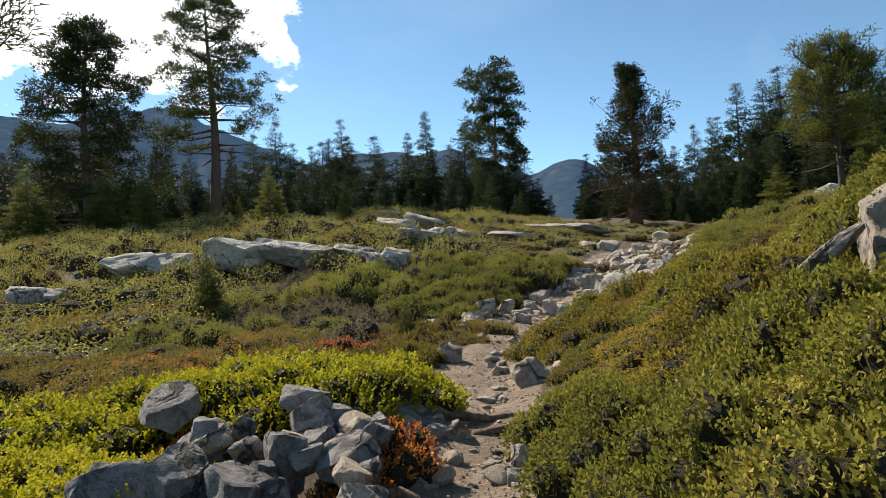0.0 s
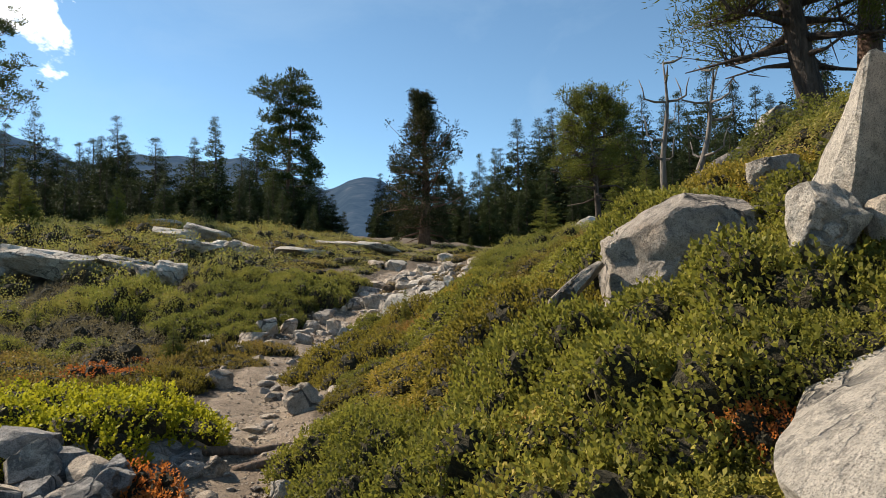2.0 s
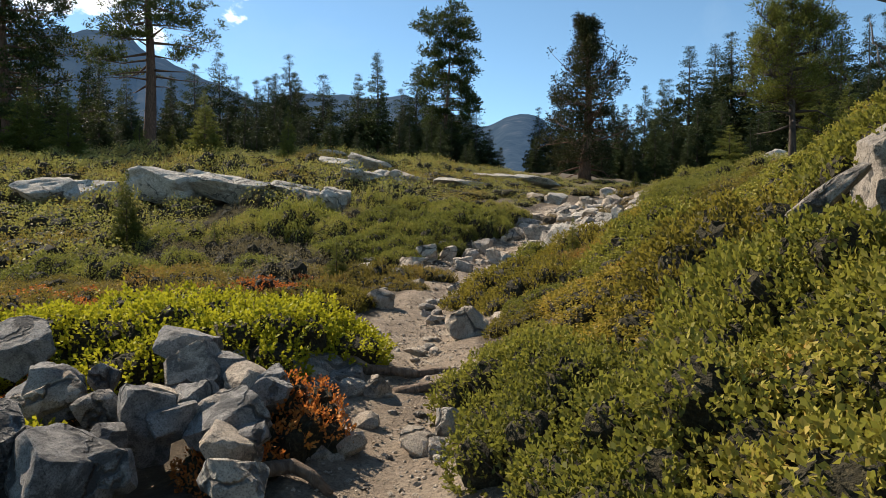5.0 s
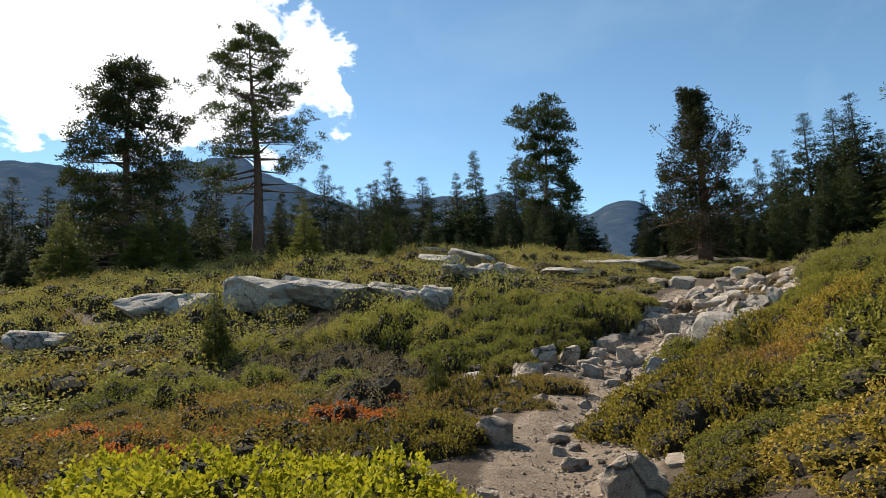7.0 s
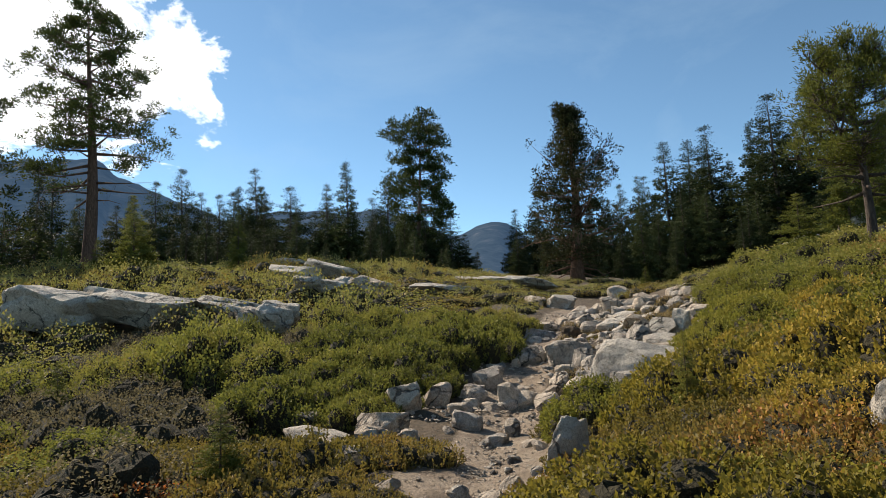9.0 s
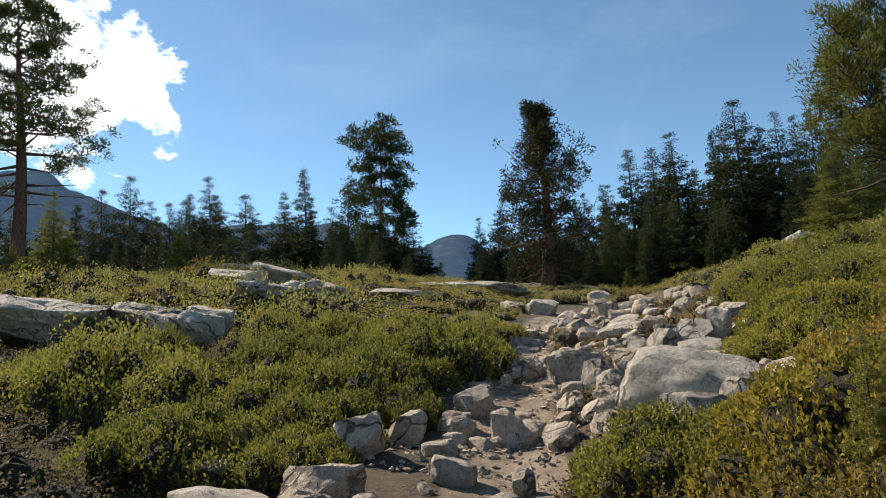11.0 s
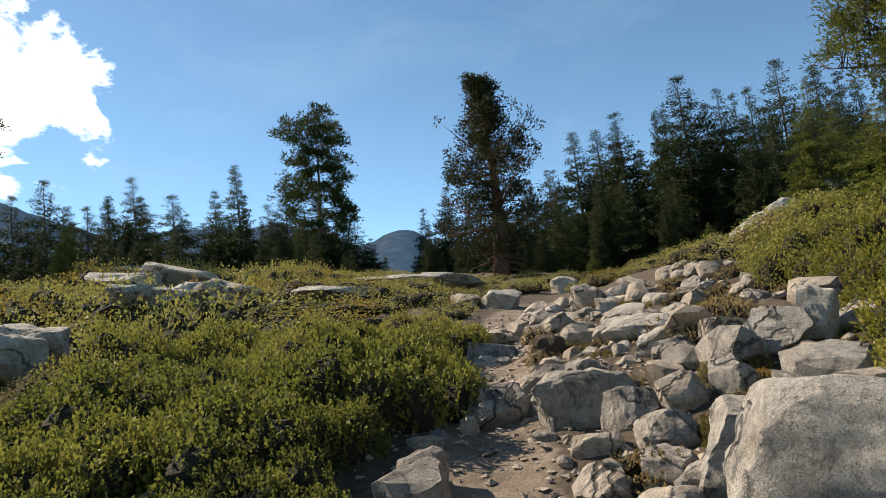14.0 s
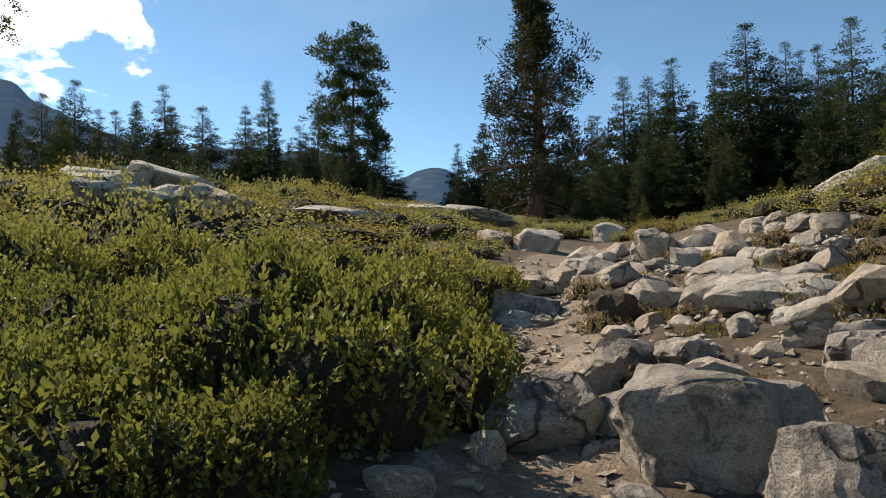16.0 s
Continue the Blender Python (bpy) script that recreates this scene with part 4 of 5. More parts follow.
rock("rock_slab", 217, (-9.61, 23.32, 2.24), (1.74, 1.52, 0.42), GRANITE, "long pale granite outcrop slab rising from shrubs", (-6, 3, 21), 12, 1, 0.09, 4, 0.1, facets=[((0.1, -0.25, 1), 0.5), ((-0.2, -0.8, 0.6), 0.62)])
rock("rock_slab", 218, (-7.65, 29.76, 3.80), (2.13, 1.87, 0.61), GRANITE, "long pale granite outcrop slab rising from shrubs", (-6, 7, 6), 12, 1, 0.09, 4, 0.1, facets=[((0.1, -0.25, 1), 0.5), ((-0.2, -0.8, 0.6), 0.62)])
rock("rock_slab", 219, (-6.63, 30.71, 3.82), (2.43, 2.13, 0.92), GRANITE, "long pale granite outcrop slab rising from shrubs", (-6, 15, 10), 12, 1, 0.09, 4, 0.1, facets=[((0.1, -0.25, 1), 0.5), ((-0.2, -0.8, 0.6), 0.62)])
rock("rock_slab", 220, (-4.49, 30.44, 3.21), (1.12, 1.00, 0.33), GREY_ROCK, "long pale granite outcrop slab rising from shrubs", (-6, 4, 16), 12, 1, 0.09, 4, 0.1, facets=[((0.1, -0.25, 1), 0.5), ((-0.2, -0.8, 0.6), 0.62)])
rock("rock_slab", 221, (-2.41, 30.38, 3.03), (2.37, 2.07, 0.44), GRANITE, "long pale granite outcrop slab rising from shrubs", (-6, 7, 4), 12, 1, 0.09, 4, 0.1, facets=[((0.1, -0.25, 1), 0.5), ((-0.2, -0.8, 0.6), 0.62)])
rock("rock_slab", 222, (-9.98, 35.68, 4.95), (1.73, 1.53, 0.42), GRANITE, "long pale granite outcrop slab rising from shrubs", (-6, 1, 29), 12, 1, 0.09, 4, 0.1, facets=[((0.1, -0.25, 1), 0.5), ((-0.2, -0.8, 0.6), 0.62)])
rock("rock_slab", 223, (-5.43, 21.02, 1.92), (0.97, 0.85, 0.84), GRANITE, "long pale granite outcrop slab rising from shrubs", (-6, 3, 9), 12, 1, 0.09, 4, 0.1, facets=[((0.1, -0.25, 1), 0.5), ((-0.2, -0.8, 0.6), 0.62)])
rock("rock_slab", 224, (-6.12, 20.96, 1.84), (0.88, 0.77, 0.78), TAN_ROCK, "long pale granite outcrop slab rising from shrubs", (-6, 4, 24), 12, 1, 0.09, 4, 0.1, facets=[((0.1, -0.25, 1), 0.5), ((-0.2, -0.8, 0.6), 0.62)])
rock("rock_slab", 225, (-5.47, 20.62, 1.85), (0.86, 0.75, 0.67), GRANITE, "long pale granite outcrop slab rising from shrubs", (-6, 8, 31), 12, 1, 0.09, 4, 0.1, facets=[((0.1, -0.25, 1), 0.5), ((-0.2, -0.8, 0.6), 0.62)])
rock("rock_slab", 226, (-15.84, 21.62, 2.20), (2.21, 1.93, 1.01), GRANITE, "long pale granite outcrop slab rising from shrubs", (-6, -9, 48), 12, 1, 0.09, 4, 0.1, facets=[((0.1, -0.25, 1), 0.5), ((-0.2, -0.8, 0.6), 0.62)])
rock("rock_slab", 227, (-14.78, 22.30, 2.15), (2.25, 1.96, 1.14), GRANITE, "long pale granite outcrop slab rising from shrubs", (-6, -4, 28), 12, 1, 0.09, 4, 0.1, facets=[((0.1, -0.25, 1), 0.5), ((-0.2, -0.8, 0.6), 0.62)])
rock("rock_slab", 228, (-16.66, 17.76, 1.22), (1.34, 1.18, 0.66), GREY_ROCK, "long pale granite outcrop slab rising from shrubs", (-6, 4, 42), 12, 1, 0.09, 4, 0.1, facets=[((0.1, -0.25, 1), 0.5), ((-0.2, -0.8, 0.6), 0.62)])
rock("rock_slab", 229, (-16.21, 18.29, 1.17), (1.37, 1.20, 0.60), GRANITE, "long pale granite outcrop slab rising from shrubs", (-6, 5, 53), 12, 1, 0.09, 4, 0.1, facets=[((0.1, -0.25, 1), 0.5), ((-0.2, -0.8, 0.6), 0.62)])
rock("rock_slab", 230, (-0.77, 35.48, 3.58), (2.91, 2.54, 0.54), GRANITE, "long pale granite outcrop slab rising from shrubs", (-6, 5, -0), 12, 1, 0.09, 4, 0.1, facets=[((0.1, -0.25, 1), 0.5), ((-0.2, -0.8, 0.6), 0.62)])
rock("rock_slab", 231, (0.99, 35.57, 3.50), (2.90, 2.53, 0.49), GRANITE, "long pale granite outcrop slab rising from shrubs", (-6, 7, -4), 12, 1, 0.09, 4, 0.1, facets=[((0.1, -0.25, 1), 0.5), ((-0.2, -0.8, 0.6), 0.62)])
rock("rock_slab", 232, (0.94, 37.48, 3.75), (0.92, 0.82, 0.42), TAN_ROCK, "long pale granite outcrop slab rising from shrubs", (-6, 0, 2), 12, 1, 0.09, 4, 0.1, facets=[((0.1, -0.25, 1), 0.5), ((-0.2, -0.8, 0.6), 0.62)])
rock("rock_slab", 233, (-6.34, 26.65, 3.11), (1.12, 0.98, 0.56), GRANITE, "long pale granite outcrop slab rising from shrubs", (-6, 4, 33), 12, 1, 0.09, 4, 0.1, facets=[((0.1, -0.25, 1), 0.5), ((-0.2, -0.8, 0.6), 0.62)])
rock("rock_slab", 234, (-5.74, 26.86, 3.07), (1.14, 1.00, 0.50), GRANITE, "long pale granite outcrop slab rising from shrubs", (-6, 6, 24), 12, 1, 0.09, 4, 0.1, facets=[((0.1, -0.25, 1), 0.5), ((-0.2, -0.8, 0.6), 0.62)])
rock("rock_slab", 235, (-5.15, 27.26, 3.08), (1.27, 1.12, 0.73), GRANITE, "long pale granite outcrop slab rising from shrubs", (-6, 12, 26), 12, 1, 0.09, 4, 0.1, facets=[((0.1, -0.25, 1), 0.5), ((-0.2, -0.8, 0.6), 0.62)])
rock("rock_slab", 236, (-4.35, 27.13, 3.01), (1.26, 1.11, 0.64), TAN_ROCK, "long pale granite outcrop slab rising from shrubs", (-6, 14, 8), 12, 1, 0.09, 4, 0.1, facets=[((0.1, -0.25, 1), 0.5), ((-0.2, -0.8, 0.6), 0.62)])


# ---- shrubs ----
def lobes(rng, radius, height, clumps):
    """Overlapping rounded lobes of a low shrub: middle, width and top of each."""
    spots = []
    for _ in range(clumps * 40):
        p = rng.uniform(-1, 1, 2)
        if p @ p < 1 and all((p - q) @ (p - q) > (1.2 / clumps ** .5) ** 2 for q in spots):
            spots.append(p)
        if len(spots) == clumps:
            break
    spots = np.array(spots)
    q = np.hypot(*spots.T)
    top = height * (1 - .52 * q ** 2.2) * rng.uniform(.78, 1.12, len(spots))
    wide = np.minimum(radius * rng.uniform(.95, 1.25, len(spots)) / clumps ** .5, top * 1.25)
    return spots * radius * .84, wide, top


def shrub_shape(seed, radius, height, clumps, sprigs, per, leaf):
    """Leaf corners of a low shrub: upright sprigs over the skin of its lobes."""
    rng = np.random.default_rng(seed)
    mid, wide, top = lobes(rng, radius, height, clumps)
    which = np.repeat(np.arange(len(mid)), sprigs)
    a, up = rng.uniform(0, 2 * math.pi, len(which)), rng.uniform(-.22, 1, len(which))
    flat = np.sqrt(np.clip(1 - up ** 2, 0, 1))
    out = np.column_stack([np.cos(a) * flat, np.sin(a) * flat, up])
    w_, h_ = wide[which], top[which]
    bulge = 1 + rng.normal(size=len(which)) * .075
    base = np.column_stack([mid[which] + out[:, :2] * (w_ * bulge)[:, None], h_ - np.minimum(w_, h_ * .8) * (1 - up * bulge)])
    low = up < .16
    base[low, 2] *= rng.uniform(.15, 1, low.sum())
    keep = np.ones(len(base), bool)
    for k in range(len(mid)):
        far_ = np.hypot(*(base[:, :2] - mid[k]).T) / wide[k]
        roof = top[k] - min(wide[k], top[k] * .8) * (1 - np.sqrt(np.clip(1 - far_ ** 2, 0, 1)))
        keep &= ~((far_ < .93) & (base[:, 2] < roof - .05 * height - .02) & (which != k))
    base, out = base[keep], out[keep]
    base[:, 2] = np.maximum(base[:, 2], .01)
    grow = unit(out * .55 + (0, 0, .75) + rng.normal(size=out.shape) * .22)
    step = np.linspace(0, 1, per)[None, :, None]
    at = (base[:, None] + grow[:, None] * (step - .45) * leaf * 2.1).reshape(-1, 3)
    splay = unit(rng.normal(size=(len(base), per, 3)))
    along = unit(grow[:, None] * (.55 + .55 * step) + splay * .8).reshape(-1, 3)
    k = len(at)
    return leaves(rng, at, along, leaf * rng.uniform(.75, 1.25, k), leaf * rng.uniform(.55, .78, k)), (mid, wide, top), rng


def dark_cores(rng, shape, sides=9):
    """Dark rounded cores, one in each lobe: the shade under the leaves as solid bodies."""
    turn = np.arange(sides) * 2 * math.pi / sides
    verts, faces = [], []
    for (x, y), w_, h_ in zip(*shape):
        k = len(verts)
        cap = min(w_, h_ * .8)
        for r_, z in ((.66, -.06), (.76, (h_ - cap) * .8), (.68, h_ - cap * .55), (.42, h_ - cap * .30), (.06, h_ - cap * .2)):
            rr = w_ * r_ * rng.uniform(.85, 1.1, sides)
            verts += np.column_stack([x + np.cos(turn) * rr, y + np.sin(turn) * rr, np.full(sides, z) + rng.normal(size=sides) * .03 * h_]).tolist()
        faces += [(k + sides * j + i, k + sides * j + (i + 1) % sides, k + sides * (j + 1) + (i + 1) % sides, k + sides * (j + 1) + i) for j in range(4) for i in range(sides)]
        faces.append(tuple(k + sides * 4 + i for i in range(sides)))
    return verts, faces


def shrub(name, seed, mat, radius, height, clumps, sprigs, per, leaf, label, simple=False):
    corners, shape, rng = shrub_shape(seed, radius, height, clumps, sprigs, per, leaf)
    body = thing(name, 0, 0, 0, label, "shrub")
    part("foliage", quad_mesh("foliage", corners[:, 1:] if simple else corners, mat), body)
    limbs = Limbs()
    for (x, y), w_, h_ in zip(*shape):
        for _ in range(4):
            t = rng.uniform(0, 6.283)
            end = np.array([x + math.cos(t) * w_ * .95, y + math.sin(t) * w_ * .95, h_ * rng.uniform(.45, .95)])
            foot = end * (.3, .3, 0) + rng.normal(size=3) * (.10, .10, 0) * radius + (0, 0, -.1)
            bend = foot * .4 + end * .6 + rng.normal(size=3) * .05 * radius + (0, 0, -.06 * height)
            thick = rng.uniform(.0035, .008) * radius ** .5
            limbs.add([foot, bend, end], [thick * 1.7, thick, thick * .4], 4)
    verts, faces = dark_cores(rng, shape)
    tagged(part("inner_thicket", mesh("inner_thicket", verts, faces, CORE_SHADE), body, "dark solid core giving the shade between the leaves"), kind="stuff")
    tagged(part("twig_tangle", limbs.mesh("twig_tangle", TWIG), body, "bare brown twigs"), kind="stuff")
    return body


MEADOW = "dense low green shrub with upright leaf sprigs"
LOW = "low olive and rust tinged shrub beside the trail"
GLOW = "sunlit yellow green shrub in a low mound"
DRY = "sparse grey brown shrub with dry twigs"
near_green = [shrub("shrub", 100 + i, LEAF_GREEN, .9, .56, 15, 175, 6, .036, MEADOW) for i in range(4)]
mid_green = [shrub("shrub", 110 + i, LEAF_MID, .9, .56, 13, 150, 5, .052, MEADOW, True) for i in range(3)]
near_glow = [shrub("shrub", 130 + i, LEAF_YELLOW, .85, .52, 14, 170, 6, .035, GLOW) for i in range(2)]
near_olive = [shrub("shrub", 140 + i, LEAF_OLIVE, .6, .24, 14, 85, 6, .025, LOW) for i in range(2)]
mid_olive = [shrub("shrub", 150 + i, LEAF_OLIVE, .8, .42, 14, 120, 5, .044, LOW, True) for i in range(2)]
mid_dry = [shrub("shrub", 160 + i, LEAF_GREY, .85, .50, 13, 60, 5, .042, DRY, True) for i in range(2)]
near_rust = [shrub("shrub", 170, LEAF_RUST, .32, .34, 12, 34, 6, .024, "small orange rust-coloured shrub between the stones")]
straw = [shrub("grass_tuft", 175 + i, LEAF_STRAW, .24, .18, 9, 14, 6, .030, "tuft of dry straw-coloured grass between the stones") for i in range(2)]
near_gold = [shrub("shrub", 180 + i, LEAF_GOLD, .85, .42, 15, 150, 6, .032, "low golden green shrub turning to autumn colour") for i in range(2)]
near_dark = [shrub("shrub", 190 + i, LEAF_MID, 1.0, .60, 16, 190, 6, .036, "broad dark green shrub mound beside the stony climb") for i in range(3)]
SEEDS = straw + near_dark + near_gold + near_green + mid_green + near_glow + near_olive + mid_olive + mid_dry + near_rust

KEEP_CLEAR = [  # x, y, radius of boulders that shrubs leave free
    (3.9, 2.0, .85), (3.35, 2.95, .4), (2.95, 2.7, .25), (2.9, 4.25, .7), (4.1, 4.9, .3), (2.75, 1.35, .85), (3.0, 1.75, .6), (1.55, 14.75, .85)]
rng = random.Random(7)
placed = []


def settle(pool, x, y, scale, tall=1.0, sink=.04):
    e = .4
    gx_, gy_ = (land(x + e, y) - land(x - e, y)) / (2 * e), (land(x, y + e) - land(x, y - e)) / (2 * e)
    tilt = Vector((-gx_ * .8, -gy_ * .8, 1)).to_track_quat("Z", "Y").to_matrix().to_4x4()
    m = Matrix.Translation((x, y, ground_at(x, y) - sink)) @ tilt @ pose(0, 0, 0, 0, 0, rng.uniform(0, 360)) @ Matrix.Diagonal((scale, scale, scale * tall, 1))
    copy_thing(rng.choice(pool), m)
    placed.append((x, y, scale))


def free(x, y, room):
    return all((x - a) ** 2 + (y - b) ** 2 > (r + room * .12) ** 2 for a, b, r in KEEP_CLEAR)


# the bright mound above the stones, and the thicket at the foot of the hillside
for x, y, s in [(-1.55, 5.3, 1.0), (-2.5, 5.0, 1.0), (-3.4, 4.6, 1.05), (-1.25, 5.75, .7), (-4.4, 4.3, 1.1), (-2.2, 3.0, .8), (-3.2, 3.2, .9), (-5.5, 4.2, 1.1), (-2.75, 3.0, .55)]:
    settle(near_glow, x, y, s, .9)
for x, y, s in [(-1.35, 15.9, .8), (-2.0, 15.2, .9), (-1.15, 17.0, .75), (-2.7, 16.0, 1.0), (-1.75, 17.0, .9), (-1.0, 18.2, .7), (-2.0, 14.2, .7), (-2.9, 14.6, .8), (1.15, .9, .8), (1.35, 1.9, .85), (1.15, 2.8, .8), (1.95, 2.75, .9), (1.75, 2.2, .6), (2.0, 3.6, .9), (2.45, 3.4, .6), (.75, 3.6, .7), (.55, 4.5, .7), (3.0, 3.55, .6), (.95, 1.7, .6), (3.75, 3.4, .7), (2.55, 2.35, .5), (3.3, 2.4, .45), (3.55, 2.65, .4), (3.2, 3.25, .45)]:
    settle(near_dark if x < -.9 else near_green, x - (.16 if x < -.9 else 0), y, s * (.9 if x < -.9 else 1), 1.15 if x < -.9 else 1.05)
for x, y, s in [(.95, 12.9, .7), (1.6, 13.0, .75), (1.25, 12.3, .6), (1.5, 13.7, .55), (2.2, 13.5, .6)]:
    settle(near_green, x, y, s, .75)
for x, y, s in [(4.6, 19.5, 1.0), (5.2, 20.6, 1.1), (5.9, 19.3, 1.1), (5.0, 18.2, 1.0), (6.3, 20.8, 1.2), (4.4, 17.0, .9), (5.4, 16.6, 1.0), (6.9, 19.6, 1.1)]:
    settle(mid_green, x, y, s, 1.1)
for x, y, s in [(2.75, 14.2, .75), (3.3, 14.9, .9), (2.75, 15.3, .7), (3.9, 14.2, 1), (3.6, 13.4, .9), (2.9, 13.3, .7), (3.3, 15.9, .8), (4.2, 15.2, .9), (3.1, 12.4, .8)]:
    settle(rng.choice([near_gold, near_green]), x, y, s)
for x, y, s in [(1.5, 15.6, .4), (1.9, 16.6, .45), (.85, 17.4, .3), (2.3, 18.2, .45), (1.2, 18.6, .4), (2.9, 17.0, .5), (1.6, 20.0, .4), (3.2, 19.9, .45), (.9, 14.0, .5), (-1.5, 12.6, .5), (-2.2, 11.6, .6), (-1.9, 13.2, .55), (-1.3, 10.4, .6), (-2.6, 12.8, .7)]:
    settle(near_olive, x, y, s)
for x, y, s in [(-.78, 3.95, 1.05), (-.95, 3.45, .8), (-2.35, 3.9, .9), (-4.6, 7.6, .9), (-5.2, 8.3, 1.7), (-6.2, 8.6, 1.8), (-4.0, 8.4, 1.3), (-7.0, 8.2, 1.7), (2.2, 2.2, .6), (-2.3, 8.6, 1.6), (-3.2, 9.3, 1.7), (-3.6, 8.7, 1.6), (-2.7, 9.7, 1.4), (-4.4, 9.4, 1.6)]:
    settle(near_rust, x, y, s, 1 if s < 1.2 else .55)


def scatter(x0, x1, y0, y1, gap, chooser):
    """Shrubs on a jittered grid, where chooser names a pool, a scale and a height."""
    y = y0
    row = 0
    while y < y1:
        x = x0 + (row % 2) * gap / 2
        while x < x1:
            px, py = x + rng.uniform(-.38, .38) * gap, y + rng.uniform(-.38, .38) * gap
            pick = chooser(px, py, px - float(trail_x(py)))
            if pick and free(px, py, pick[1] * .9):
                settle(pick[0], px, py, pick[1], *pick[2:])
            x += gap
        y += gap * .86
        row += 1


def east_near(x, y, dx):
    if dx < .85 + .1 * math.sin(y * 2):
        return None
    if y > 9.2 and dx < 3:
        return (near_olive, rng.uniform(.9, 1.3)) if rng.random() < .75 else None
    s = rng.uniform(.75, 1.05)
    if dx < 1.25:
        s *= .6
    pool = near_gold if rng.random() < (.12 if y < 4 else .55) else near_green
    return pool, s, rng.uniform(.65, 1.3) * (.72 if dx < 1.9 else 1) * (.8 if y > 5.5 else 1)


def east_mid(x, y, dx):
    if y > 15.5:
        if dx < 2.7 or x < .62 * (y - 13.2) + .2:
            return None
        if y < 21 and dx < 5:
            return rng.choice([near_green, near_gold]), rng.uniform(.7, 1.0), rng.uniform(.9, 1.2)
    elif dx < 2.7:
        return None
    if y < 9.5 and x < 4.6:
        return None
    if rng.random() < .3:
        return mid_olive, rng.uniform(.9, 1.2)
    return mid_green, rng.uniform(.6, 1.05), rng.uniform(.6, 1.0) * (.8 if dx < 4.5 else 1)


def west(x, y, dx):
    if y < 12.6:
        if y < 7.4 and dx > -4.5:
            return None
        if dx > -2.4:
            return (near_olive, rng.uniform(.8, 1.2)) if dx < -1.0 and (y < 11 or rng.random() < .5) else None
        return (mid_olive if y < 10.5 else rng.choice([mid_green, mid_dry, mid_olive])), rng.uniform(.8, 1.15), rng.uniform(.7, 1.1)
    lim = -1.5 if y < 15.5 else -.95
    if dx > lim or (y < 16 and dx > -2.6):
        return None
    if x < -3.8 and rng.random() < .5:
        return mid_dry, rng.uniform(.9, 1.2), rng.uniform(.9, 1.3)
    if y > 13 and x > -3.6:
        return near_dark, rng.uniform(.9, 1.15), rng.uniform(1.0, 1.2)
    return mid_green, rng.uniform(.8, 1.25), rng.uniform(.8, 1.7)


def low_west(x, y, dx):
    if not -4.6 < dx < -.85 - .12 * math.sin(y * 3) or rng.random() < .12:
        return None
    k = rng.random()
    if k < .16 and dx < -1.6:
        return near_rust, rng.uniform(.9, 1.5), .6
    if k < .34 and y < 8.5:
        return near_gold, rng.uniform(.45, .7)
    return near_olive, rng.uniform(.85, 1.3), rng.uniform(.8, 1.3)


def climb(x, y, dx):
    if dx < .6 or rng.random() < .2:
        return None
    return (straw, rng.uniform(.6, 1.2)) if rng.random() < .7 else (near_olive, rng.uniform(.3, .5))


def low_east(x, y, dx):
    if not .75 < dx < 3.2 or rng.random() < .1:
        return None
    return rng.choice([near_olive, near_olive, near_gold, near_green]), rng.uniform(.6, 1.1), rng.uniform(.8, 1.2)


scatter(0, 3.6, 8.4, 13.2, .85, low_east)
scatter(-5.6, 0, 6.6, 12.8, .8, low_west)
scatter(.3, 4.2, 14.8, 23, .62, climb)
scatter(.4, 4.8, -.6, 13.5, 1.0, east_near)
scatter(1.0, 9.5, 5, 25, 1.36, east_mid)
scatter(-8.5, 1, 7, 22.5, 1.4, west)
for ob in SEEDS:
    for o in (*ob.children, ob):
        bpy.data.objects.remove(o)


BARE = [(o.location.x, o.location.y, max(o.scale.x * .55, .5) + .2) for o in scene.objects if o.name.startswith("rock_slab") and o.location.y > 17]


def far_shrubs(name, seed, mat, label, gap, spots):
    """Shrubs too far off to tell apart, as one mesh."""
    made = [shrub_shape(seed + i, 1.0, .50, 8, 60, 3, .085) for i in range(3)]
    r_, noisy = random.Random(seed), np.random.default_rng(seed)
    joined, lumps, faces = [], [], []
    for x0, x1, y0, y1 in spots:
        for i in range(int((x1 - x0) / gap)):
            for j in range(int((y1 - y0) / gap)):
                x, y = x0 + (i + r_.random()) * gap, y0 + (j + r_.random()) * gap
                dx = x - float(trail_x(y))
                if -1.0 < dx < 3.6 and y < 29 or -.8 < dx < 1.2 or r_.random() < .1 or any((x - a) ** 2 + (y - b) ** 2 < c * c * .36 for a, b, c in BARE):
                    continue
                t, s = r_.uniform(0, 6.28), r_.uniform(.8, 1.5) * (.62 if 0 < x < .62 * (y - 13.2) else 1)
                c, k = math.cos(t) * s, math.sin(t) * s
                turn = np.array([[c, -k, 0], [k, c, 0], [0, 0, min(s, 1.1) * r_.choice(((.8, 1.0, 1.3, 1.7) if x < -4 else (.6, .7, .8, .9))) * r_.uniform(.85, 1.1)]])
                leaf_set, shape, _ = r_.choice(made)
                v, f = dark_cores(noisy, shape, 6)
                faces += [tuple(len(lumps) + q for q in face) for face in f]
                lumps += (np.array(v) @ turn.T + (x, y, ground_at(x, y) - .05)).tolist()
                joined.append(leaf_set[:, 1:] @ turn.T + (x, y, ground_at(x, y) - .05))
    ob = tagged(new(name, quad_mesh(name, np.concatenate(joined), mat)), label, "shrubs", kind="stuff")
    tagged(part("inner_thicket", mesh("inner_thicket", lumps, faces, CORE_SHADE), ob, "dark solid core giving the shade between the leaves"), kind="stuff")


